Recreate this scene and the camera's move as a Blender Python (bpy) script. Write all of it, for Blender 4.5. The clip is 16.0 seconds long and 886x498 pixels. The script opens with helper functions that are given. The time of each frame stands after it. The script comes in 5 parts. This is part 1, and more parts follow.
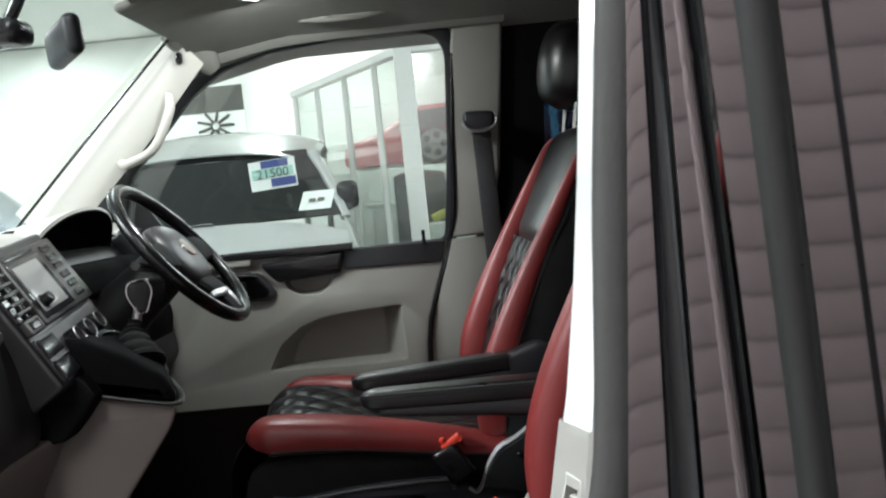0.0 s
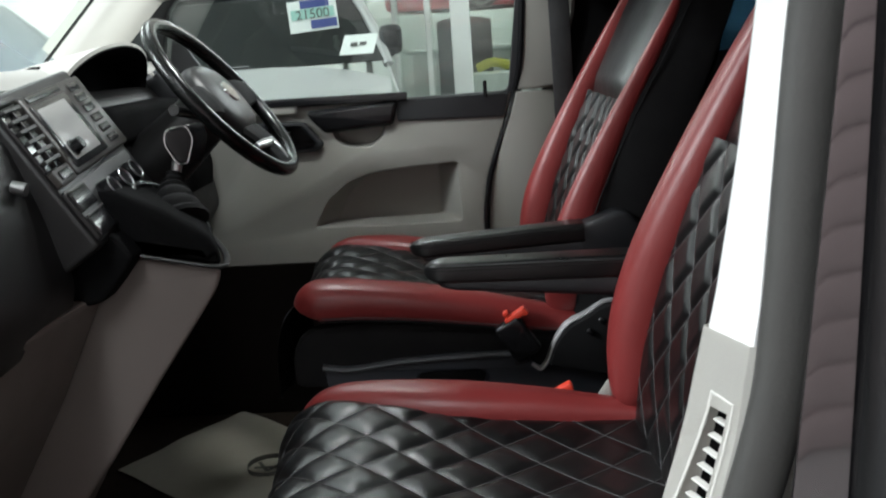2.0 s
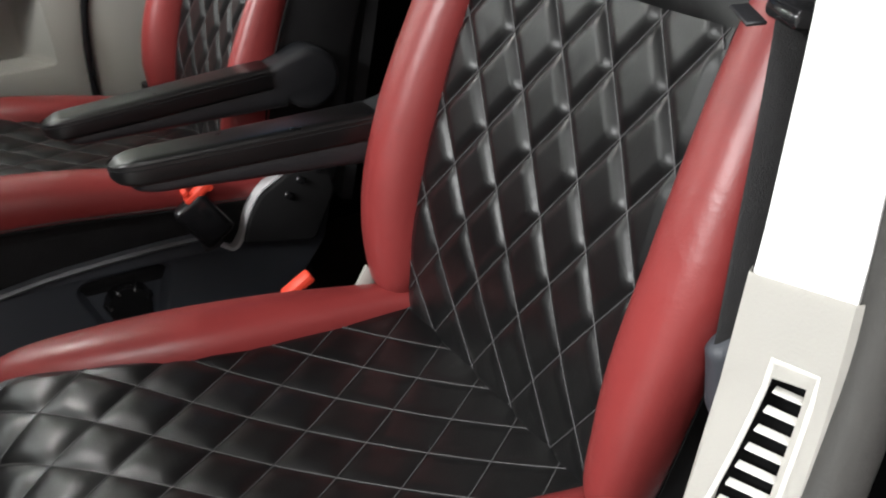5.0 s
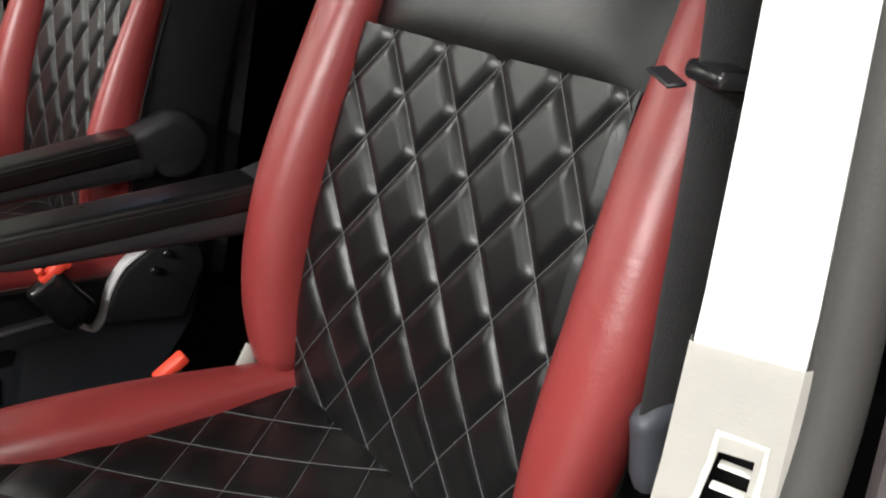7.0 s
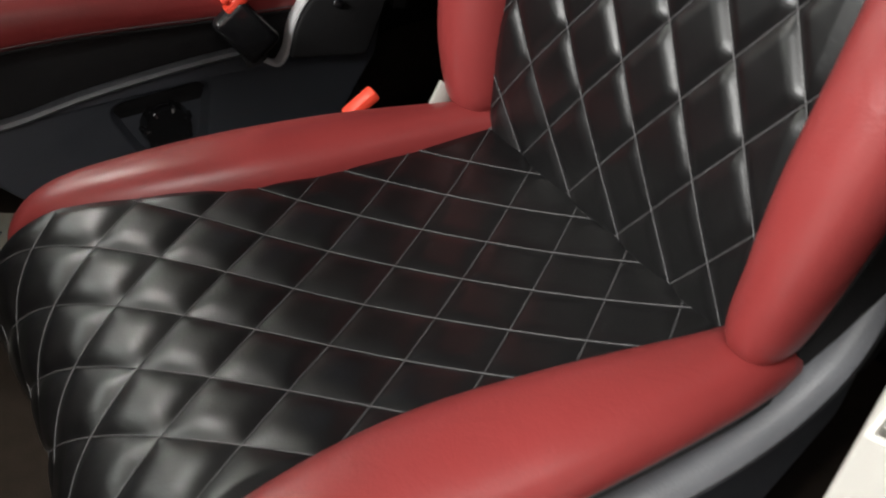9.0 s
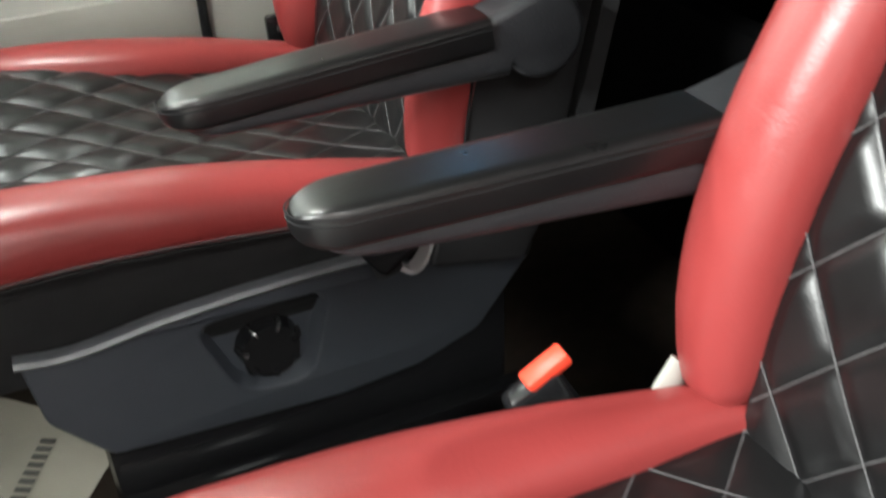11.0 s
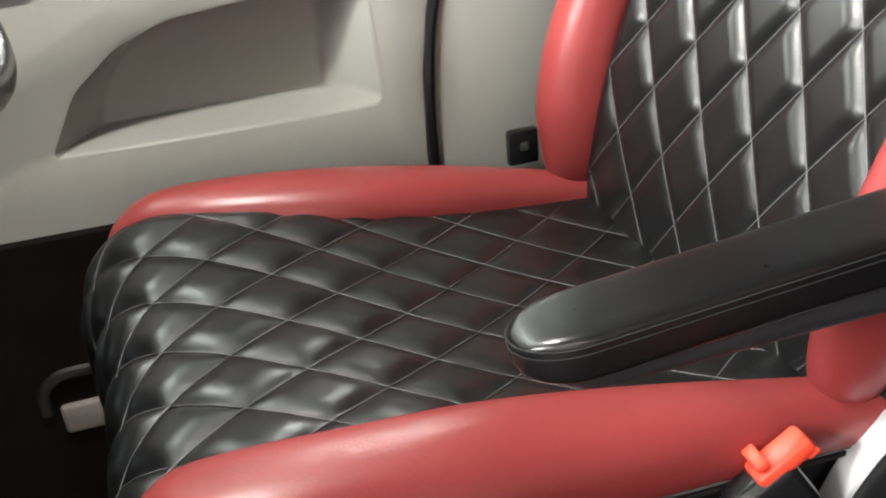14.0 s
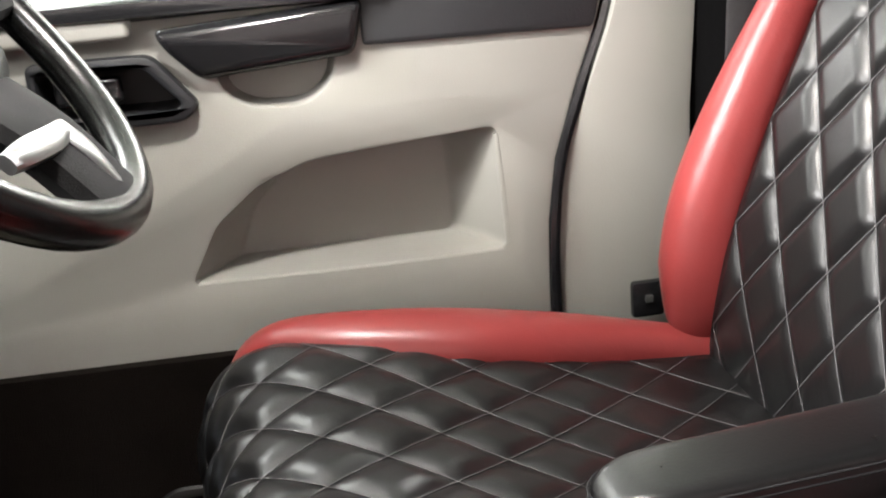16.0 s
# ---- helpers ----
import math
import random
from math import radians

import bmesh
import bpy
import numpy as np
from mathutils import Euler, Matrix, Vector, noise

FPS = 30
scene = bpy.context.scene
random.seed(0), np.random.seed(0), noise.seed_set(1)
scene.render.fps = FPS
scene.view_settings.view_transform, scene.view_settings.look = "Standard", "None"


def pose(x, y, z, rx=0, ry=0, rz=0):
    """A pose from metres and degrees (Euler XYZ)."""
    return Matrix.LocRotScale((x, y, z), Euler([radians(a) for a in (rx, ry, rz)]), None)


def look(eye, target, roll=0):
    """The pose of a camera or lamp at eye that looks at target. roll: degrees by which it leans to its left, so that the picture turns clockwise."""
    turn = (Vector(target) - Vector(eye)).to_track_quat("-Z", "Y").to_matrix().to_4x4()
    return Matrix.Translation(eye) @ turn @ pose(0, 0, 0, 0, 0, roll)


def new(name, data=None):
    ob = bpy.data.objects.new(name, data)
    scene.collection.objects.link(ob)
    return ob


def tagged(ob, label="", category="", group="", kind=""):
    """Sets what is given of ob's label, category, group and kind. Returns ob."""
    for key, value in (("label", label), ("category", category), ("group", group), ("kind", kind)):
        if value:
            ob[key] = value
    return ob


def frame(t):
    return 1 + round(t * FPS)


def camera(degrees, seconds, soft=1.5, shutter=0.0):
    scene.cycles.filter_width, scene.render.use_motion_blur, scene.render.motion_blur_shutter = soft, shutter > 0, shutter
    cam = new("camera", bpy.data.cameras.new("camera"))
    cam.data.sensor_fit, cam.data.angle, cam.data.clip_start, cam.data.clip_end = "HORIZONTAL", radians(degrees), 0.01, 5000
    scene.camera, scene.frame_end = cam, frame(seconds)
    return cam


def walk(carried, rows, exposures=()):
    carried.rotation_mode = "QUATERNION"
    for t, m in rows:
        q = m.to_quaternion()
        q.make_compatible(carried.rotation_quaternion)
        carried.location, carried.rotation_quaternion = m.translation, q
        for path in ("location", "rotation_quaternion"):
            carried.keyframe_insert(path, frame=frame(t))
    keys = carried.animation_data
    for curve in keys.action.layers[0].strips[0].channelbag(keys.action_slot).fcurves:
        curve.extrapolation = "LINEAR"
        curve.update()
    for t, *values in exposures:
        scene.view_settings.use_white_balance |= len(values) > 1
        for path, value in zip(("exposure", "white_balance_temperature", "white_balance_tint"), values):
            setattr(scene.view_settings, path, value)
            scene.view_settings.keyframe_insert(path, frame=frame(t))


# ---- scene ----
cam = camera(50.0, 16.0, soft=2.0, shutter=0.4)
PATH = [
    (0, (-0.075, -1.317, 1.511), (-0.106, 0.679, 1.385), -5.7),
    (0.5, (-0.123, -1.269, 1.503), (-0.162, 0.721, 1.306), -4.8),
    (1, (-0.148, -1.224, 1.507), (-0.197, 0.757, 1.238), -4.5),
    (1.5, (-0.139, -1.185, 1.509), (-0.229, 0.784, 1.168), -4.2),
    (2, (-0.151, -1.124, 1.509), (-0.27, 0.826, 1.081), -4.0),
    (2.5, (-0.183, -1.054, 1.495), (-0.258, 0.871, 0.957), -3.6),
    (3, (-0.222, -0.999, 1.487), (-0.129, 0.89, 0.836), -2.7),
    (3.5, (-0.261, -0.949, 1.507), (-0.002, 0.89, 0.764), -2.8),
    (4, (-0.293, -0.881, 1.511), (0.123, 0.903, 0.711), -2.7),
    (5, (-0.353, -0.747, 1.545), (0.393, 0.871, 0.637), -3.8),
    (7.3, (-0.372, -0.676, 1.531), (0.707, 0.804, 0.729), -2.6),
    (7.5, (-0.396, -0.668, 1.552), (0.653, 0.757, 0.621), -4.2),
    (7.8, (-0.43, -0.671, 1.54), (0.53, 0.714, 0.462), -4.1),
    (8.2, (-0.425, -0.671, 1.483), (0.395, 0.707, 0.287), -3.6),
    (10.5, (-0.346, -0.327, 1.496), (0.19, 1.174, 0.287), -4.6),
    (11, (-0.359, -0.225, 1.468), (0.22, 1.367, 0.403), -4.4),
    (11.5, (-0.371, -0.15, 1.446), (0.248, 1.498, 0.498), -4.5),
    (12, (-0.386, -0.093, 1.413), (0.257, 1.596, 0.556), -6.6),
    (12.5, (-0.412, -0.004, 1.436), (0.233, 1.681, 0.575), -4.6),
    (13, (-0.434, 0.096, 1.432), (0.156, 1.799, 0.563), -4.9),
    (13.5, (-0.448, 0.166, 1.448), (0.057, 1.862, 0.514), -5.9),
    (13.8, (-0.463, 0.188, 1.448), (0.011, 1.882, 0.495), -5.7),
    (14, (-0.455, 0.187, 1.439), (-0.027, 1.898, 0.495), -5.5),
    (14.5, (-0.434, 0.182, 1.433), (-0.116, 1.934, 0.522), -5.2),
    (15, (-0.413, 0.181, 1.443), (-0.195, 2.012, 0.668), -4.7),
    (15.5, (-0.415, 0.198, 1.435), (-0.235, 2.071, 0.759), -4.5),
    (16, (-0.425, 0.175, 1.436), (-0.246, 2.062, 0.798), -5.4),
]
walk(cam, [(t, look(eye, target, roll)) for t, eye, target, roll in PATH], [(0, -0.5, 5950, 6), (1, -0.55, 5950, 6), (2, -0.6, 5950, 6), (3.5, -0.75, 6000, 8), (5, -0.1, 6300, 10), (7.5, -0.05, 6500, 10), (8.2, -0.2, 6500, 10), (10.3, 0.75, 6500, 10), (11.5, 1.45, 6200, 2), (12.5, 1.7, 6200, 3), (13.5, 1.5, 6300, 7), (14.5, 1.05, 6450, 10), (15, 1.05, 6350, 3), (15.5, 1.0, 6450, 7), (16, 1.25, 6500, 13)])

W = scene.world = bpy.data.worlds.new("showroom_air")
W.use_nodes = True
W.node_tree.nodes["Background"].inputs[0].default_value = (0.9, 0.95, 0.92, 1)
W.node_tree.nodes["Background"].inputs[1].default_value = 0.035


def area(name, loc, target, sx, sy, power, color=(1, 0.985, 0.96)):
    d = bpy.data.lights.new(name, "AREA")
    d.shape, d.size, d.size_y, d.energy, d.color = "RECTANGLE", sx, sy, power, color
    ob = new(name, d)
    ob.matrix_world = look(loc, target)
    return ob


# rows of ceiling tubes in the showroom, ahead of, beyond and beside the van
for lx, ly, power in ((-3.7, -0.8, 460), (-4.4, 4.4, 140), (-1.6, 2.7, 45), (1.2, 4.6, 130), (-4.2, 7.2, 130), (-1.2, 7.2, 130), (1.8, 7.2, 130), (-0.5, -1.7, 40), (-0.75, -1.95, 70), (1.9, -1.9, 45)):
    area("ceiling_tube_light", (lx, ly, 3.38), (lx, ly, 0), 0.5, 2.2, power)

# unseen courtesy lamp, added in the roof for highlights on leather and door
area("added_lamp_light", (-0.50, 0.84, 1.972), (-0.36, 0.92, 1.0), 0.06, 0.10, 7.0, (1, 0.97, 0.90))

# ---------------------------------------------------------------- materials


def mat(name, color, rough=0.5, metal=0.0, var=0.15, vscale=6.0, bump=0.0, bscale=200.0, coat=0.0, emit=None, spec=0.5, crease=0.0):
    m = bpy.data.materials.new(name)
    m.use_nodes = True
    nt = m.node_tree
    b = nt.nodes["Principled BSDF"]
    b.inputs["Roughness"].default_value, b.inputs["Metallic"].default_value = rough, metal
    b.inputs["Coat Weight"].default_value = coat
    b.inputs["Specular IOR Level"].default_value = spec
    tc = nt.nodes.new("ShaderNodeTexCoord")
    n1 = nt.nodes.new("ShaderNodeTexNoise")
    n1.inputs["Scale"].default_value, n1.inputs["Detail"].default_value = vscale, 6
    nt.links.new(tc.outputs["Object"], n1.inputs["Vector"])
    mx = nt.nodes.new("ShaderNodeMix")
    mx.data_type = "RGBA"
    mx.inputs["A"].default_value = (*[c * (1 - var) for c in color], 1)
    mx.inputs["B"].default_value = (*[min(1, c * (1 + var)) for c in color], 1)
    nt.links.new(n1.outputs["Fac"], mx.inputs["Factor"])
    nt.links.new(mx.outputs["Result"], b.inputs["Base Color"])
    n3 = nt.nodes.new("ShaderNodeTexNoise")
    n3.inputs["Scale"].default_value, n3.inputs["Detail"].default_value = vscale * 4.3, 4
    nt.links.new(tc.outputs["Object"], n3.inputs["Vector"])
    mr = nt.nodes.new("ShaderNodeMapRange")
    mr.inputs["To Min"].default_value, mr.inputs["To Max"].default_value = rough * 0.8, min(1, rough * 1.2)
    nt.links.new(n3.outputs["Fac"], mr.inputs["Value"])
    nt.links.new(mr.outputs["Result"], b.inputs["Roughness"])
    if bump:
        n2 = nt.nodes.new("ShaderNodeTexNoise")
        n2.inputs["Scale"].default_value, n2.inputs["Detail"].default_value = bscale, 3
        nt.links.new(tc.outputs["Object"], n2.inputs["Vector"])
        bp = nt.nodes.new("ShaderNodeBump")
        bp.inputs["Strength"].default_value, bp.inputs["Distance"].default_value = bump, 0.002
        nt.links.new(n2.outputs["Fac"], bp.inputs["Height"])
        nt.links.new(bp.outputs["Normal"], b.inputs["Normal"])
        if crease:
            n4 = nt.nodes.new("ShaderNodeTexNoise")
            n4.inputs["Scale"].default_value, n4.inputs["Detail"].default_value, n4.inputs["Distortion"].default_value = 26, 4, 1.2
            nt.links.new(tc.outputs["Object"], n4.inputs["Vector"])
            b2 = nt.nodes.new("ShaderNodeBump")
            b2.inputs["Strength"].default_value, b2.inputs["Distance"].default_value = crease, 0.012
            nt.links.new(n4.outputs["Fac"], b2.inputs["Height"])
            nt.links.new(b2.outputs["Normal"], bp.inputs["Normal"])
    if emit:
        b.inputs["Emission Color"].default_value, b.inputs["Emission Strength"].default_value = (*emit[:3], 1), emit[3]
    return m


def glass(name, color=(0.95, 0.98, 0.96), alpha=0.06, rough=0.0):
    m = bpy.data.materials.new(name)
    m.use_nodes = True
    nt = m.node_tree
    nt.nodes.remove(nt.nodes["Principled BSDF"])
    out = nt.nodes["Material Output"]
    tr, gl, mx = nt.nodes.new("ShaderNodeBsdfTransparent"), nt.nodes.new("ShaderNodeBsdfGlossy"), nt.nodes.new("ShaderNodeMixShader")
    tr.inputs["Color"].default_value = (*color, 1)
    gl.inputs["Roughness"].default_value = rough
    mx.inputs["Fac"].default_value = alpha
    nt.links.new(tr.outputs[0], mx.inputs[1]), nt.links.new(gl.outputs[0], mx.inputs[2]), nt.links.new(mx.outputs[0], out.inputs["Surface"])
    return m


M_BLACK_LEATHER = mat("black_leather", (0.0046, 0.0046, 0.0048), 0.345, var=0.25, vscale=9, bump=0.07, bscale=420, spec=0.5, crease=0.04)
M_RED_LEATHER = mat("red_leather", (0.215, 0.030, 0.029), 0.37, var=0.16, vscale=7, bump=0.08, bscale=380, crease=0.06)
M_ARM_LEATHER = mat("smooth_black_leather", (0.0045, 0.0045, 0.0047), 0.30, var=0.25, vscale=10, bump=0.07, bscale=420)
M_RIM = mat("polished_black_leather", (0.005, 0.005, 0.005), 0.24, var=0.25, vscale=12, bump=0.06, bscale=420)
M_SEAT_CLOTH = mat("black_seat_cloth", (0.0095, 0.0095, 0.0100), 0.85, var=0.3, bump=0.3, bscale=600, spec=0.25)
M_THREAD = mat("grey_thread", (0.088, 0.086, 0.088), 0.6, var=0.4, vscale=120)
M_GREY_PLASTIC = mat("light_grey_trim", (0.28, 0.276, 0.252), 0.45, var=0.08, vscale=3, bump=0.15, bscale=500)
M_BEIGE_PLASTIC = mat("pale_pillar_trim", (0.62, 0.61, 0.57), 0.45, var=0.04, vscale=3, bump=0.1, bscale=500)
M_APILLAR = mat("warm_pale_pillar_plastic", (0.55, 0.54, 0.49), 0.5, var=0.06, vscale=3, bump=0.1, bscale=500)
M_KICK_SHADE = mat("shaded_brown_kick_carpet", (0.0065, 0.0050, 0.0042), 0.95, var=0.4, vscale=18, bump=0.8, bscale=500, spec=0.05)
M_WHITE_PAINT = mat("white_pillar_paint", (0.86, 0.86, 0.85), 0.25, var=0.03, coat=0.5)
M_DARK_PLASTIC = mat("dark_grey_plastic", (0.015, 0.016, 0.018), 0.45, var=0.2, vscale=8, bump=0.2, bscale=450)
M_BASE_PLASTIC = mat("slate_plastic", (0.045, 0.050, 0.060), 0.5, var=0.15, vscale=6, bump=0.2, bscale=420)
# paler copy of the slate: light on upward edges put into the colour
M_BASE_EDGE = mat("lit_slate_plastic_edge", (0.10, 0.104, 0.112), 0.36, var=0.2, vscale=14, bump=0.15, bscale=420)
# brightness of the lit bowl edge is put into this pale grey
M_BOWL = mat("lit_bowl_plastic", (0.45, 0.45, 0.46), 0.4, var=0.15, vscale=20, bump=0.1, bscale=420)
M_SATIN_BLACK = mat("satin_black_plastic", (0.0075, 0.0070, 0.0070), 0.42, var=0.2, bump=0.15, bscale=450)
M_FASCIA = mat("brown_grey_satin_fascia", (0.024, 0.020, 0.017), 0.38, var=0.12, vscale=9, bump=0.05, bscale=400)
M_GLOSS_BLACK = mat("gloss_black_plastic", (0.012, 0.012, 0.013), 0.16, var=0.2)
M_TAUPE = mat("taupe_dash_plastic", (0.16, 0.135, 0.122), 0.55, var=0.1, vscale=4, bump=0.2, bscale=400)
M_DASH_TOP = mat("pale_dash_plastic", (0.55, 0.54, 0.50), 0.55, var=0.06, vscale=4, bump=0.15, bscale=400)
M_HEADLINER = mat("grey_headliner_felt", (0.20, 0.20, 0.18), 0.95, var=0.08, vscale=12, bump=0.4, bscale=700)
M_EDGE_RUBBER = mat("dark_edge_rubber", (0.012, 0.0115, 0.0115), 0.3, var=0.15, vscale=14, bump=0.08, bscale=300)
M_RUBBER = mat("grey_rubber_seal", (0.05, 0.049, 0.046), 0.6, var=0.15, vscale=14, bump=0.2, bscale=300)
M_CHROME = mat("chrome", (0.75, 0.75, 0.76), 0.12, 1.0, var=0.03)
M_SILVER_TRIM = mat("satin_silver_trim", (0.42, 0.42, 0.42), 0.3, 0.9, var=0.05)
M_BUCKLE_RED = mat("red_buckle_button", (0.75, 0.06, 0.03), 0.4, var=0.06)
M_CARPET = mat("dark_carpet", (0.030, 0.023, 0.018), 0.95, var=0.35, vscale=30, bump=0.8, bscale=500, spec=0.05)
M_PAPER = mat("paper_floor_mat", (0.36, 0.34, 0.28), 0.8, var=0.08, vscale=9, bump=0.3, bscale=60)
M_INK = mat("grey_ink", (0.09, 0.09, 0.08), 0.7, var=0.1)
M_BODY = mat("dark_brown_gloss_paint", (0.20, 0.17, 0.175), 0.06, 0.85, var=0.08, vscale=3, coat=1.0)
M_BELT = mat("black_belt_webbing", (0.02, 0.02, 0.021), 0.8, var=0.2, vscale=20, bump=0.5, bscale=900)
# near black; on the load space panels it stands in for missing light
M_VOID = mat("near_black_void", (0.005, 0.005, 0.0053), 0.9, var=0.3, vscale=4, bump=0.3, bscale=90, spec=0.08)
M_GLASS = glass("clear_glass")
M_PANE = glass("reflecting_office_glass", (0.60, 0.66, 0.62), 0.36, 0.10)
M_TINT = glass("tinted_glass", (0.16, 0.25, 0.33), 0.08)
M_WALL = mat("white_showroom_wall", (0.82, 0.84, 0.80), 0.7, var=0.02, vscale=1.5)
M_FLOOR = mat("grey_floor_tile", (0.28, 0.29, 0.28), 0.3, var=0.08, vscale=2)
M_SHUTTER = mat("brown_slat_paint", (0.46, 0.40, 0.39), 0.5, var=0.12, vscale=3)
M_SILVER = mat("silver_car_paint", (0.56, 0.57, 0.56), 0.32, 0.4, var=0.03, coat=1.0)
M_CAR_RED = mat("red_car_paint", (0.42, 0.03, 0.04), 0.25, var=0.05, coat=1.0)
M_CAR_BLUE = mat("pale_blue_car_paint", (0.35, 0.42, 0.50), 0.25, 0.5, var=0.05, coat=1.0)
M_DARK_GLASS = mat("dark_windscreen", (0.015, 0.017, 0.017), 0.06, var=0.1, spec=0.6)
M_FRAME_WHITE = mat("white_window_frame", (0.78, 0.79, 0.76), 0.45, var=0.03)
M_SIGN = mat("white_sign_card", (0.80, 0.84, 0.80), 0.6, var=0.03)
M_SIGN_BLUE = mat("blue_sign_print", (0.05, 0.07, 0.25), 0.6, var=0.05)
M_SIGN_GREEN = mat("green_sign_print", (0.35, 0.60, 0.52), 0.6, var=0.05)
M_YELLOW = mat("yellow_cloth", (0.65, 0.60, 0.08), 0.8, var=0.1)
M_LENS = mat("lit_lamp_lens", (0.8, 0.8, 0.75), 0.4, var=0.02, emit=(1, 0.95, 0.85, 6))
# reflection on the radio screen is put into its pale grey
M_SCREEN = mat("reflection_grey_screen", (0.42, 0.42, 0.41), 0.15, var=0.1, vscale=10)

# ---------------------------------------------------------------- builders


def link(name, bm, material, parent=None, label="", smooth=True, loc=None):
    me = bpy.data.meshes.new(name)
    bm.normal_update()
    bm.to_mesh(me)
    bm.free()
    if smooth:
        me.shade_smooth()
        me.set_sharp_from_angle(angle=radians(38))
    me.materials.append(material)
    ob = new(name, me)
    if loc:
        ob.location = loc
    if parent:
        ob.parent = parent
    if label:
        ob["label"] = label
    return ob


def part(name, bm, material, parent, label="", smooth=True):
    return link(name, bm, material, parent, label, smooth)


def thing(name, label, category, group="", kind="", loc=(0, 0, 0)):
    ob = new(name)
    ob.location = loc
    ob.empty_display_size = 0.1
    return tagged(ob, label, category, group, kind)


def box(c, s, bev=0.0, seg=2, m=None, bm=None):
    own = bm is None
    bm = bm or bmesh.new()
    r = bmesh.ops.create_cube(bm, size=1.0)
    bmesh.ops.transform(bm, matrix=Matrix.Diagonal((*s, 1)), verts=r["verts"])
    if bev:
        vs = set(r["verts"])
        es = [e for e in bm.edges if e.verts[0] in vs]
        g = bmesh.ops.bevel(bm, geom=es, offset=min(bev, min(s) * 0.48), segments=seg, profile=0.5, affect="EDGES")
        vv = list({v for f in g["faces"] for v in f.verts} | {v for v in vs if v.is_valid})
        # all verts linked to the bevelled cube
        seen, todo = set(vv), list(vv)
        while todo:
            v = todo.pop()
            for e in v.link_edges:
                o = e.other_vert(v)
                if o not in seen:
                    seen.add(o)
                    todo.append(o)
        r = {"verts": list(seen)}
    mm = Matrix.Translation(c) @ (m or Matrix())
    bmesh.ops.transform(bm, matrix=mm, verts=r["verts"])
    return bm


def cyl(a, b, r1, r2=None, n=20, bm=None, cap=True):
    bm = bm or bmesh.new()
    a, b = Vector(a), Vector(b)
    q = (b - a).to_track_quat("Z", "Y").to_matrix()
    r2 = r1 if r2 is None else r2
    ra, rb = [], []
    for i in range(n):
        w = 2 * math.pi * i / n
        d = q @ Vector((math.cos(w), math.sin(w), 0))
        ra.append(bm.verts.new(a + d * r1)), rb.append(bm.verts.new(b + d * r2))
    for i in range(n):
        bm.faces.new((ra[i], ra[(i + 1) % n], rb[(i + 1) % n], rb[i]))
    if cap:
        bm.faces.new(ra[::-1]), bm.faces.new(rb)
    return bm


def smooth_path(pts, n):
    """n points along a Catmull-Rom curve through pts."""
    pts = [np.array(p, float) for p in pts]
    P = [2 * pts[0] - pts[1]] + pts + [2 * pts[-1] - pts[-2]]
    out = []
    for i in range(n):
        u = i / (n - 1) * (len(pts) - 1)
        k = min(int(u), len(pts) - 2)
        f = u - k
        a, b, c, d = P[k : k + 4]
        out.append(0.5 * (2 * b + (c - a) * f + (2 * a - 5 * b + 4 * c - d) * f * f + (3 * b - a - 3 * c + d) * f**3))
    return out


def sweep(path, radii, side=(0, 1, 0), n=16, power=2.0, caps=True, bm=None):
    """A tube along path; radii are (across, up) for each point; side is the across direction."""
    bm = bm or bmesh.new()
    side = Vector(side)
    rings = []
    for i, p in enumerate(path):
        t = Vector(path[min(i + 1, len(path) - 1)]) - Vector(path[max(i - 1, 0)])
        t.normalize()
        a = (side - t * side.dot(t)).normalized()
        u = t.cross(a)
        ra, ru = radii[i]
        ring = []
        for k in range(n):
            w = 2 * math.pi * k / n
            c, s_ = math.cos(w), math.sin(w)
            c, s_ = math.copysign(abs(c) ** (2 / power), c), math.copysign(abs(s_) ** (2 / power), s_)
            ring.append(bm.verts.new(Vector(p) + a * (ra * c) + u * (ru * s_)))
        rings.append(ring)
    for r0, r1 in zip(rings, rings[1:]):
        for k in range(n):
            bm.faces.new((r0[k], r0[(k + 1) % n], r1[(k + 1) % n], r1[k]))
    if caps:
        bm.faces.new(rings[0][::-1]), bm.faces.new(rings[-1])
    bmesh.ops.recalc_face_normals(bm, faces=bm.faces[:])
    return bm


def grid(f, nu, nv, thick=0.0, bm=None):
    """A sheet f(u, v) for u, v in 0..1, with a back at that depth along its normals."""
    bm = bm or bmesh.new()
    g = [[bm.verts.new(f(i / nu, j / nv)) for j in range(nv + 1)] for i in range(nu + 1)]
    for i in range(nu):
        for j in range(nv):
            bm.faces.new((g[i][j], g[i + 1][j], g[i + 1][j + 1], g[i][j + 1]))
    bm.normal_update()
    if thick:
        bmesh.ops.solidify(bm, geom=bm.faces[:], thickness=thick)
        bmesh.ops.recalc_face_normals(bm, faces=bm.faces[:])
    return bm


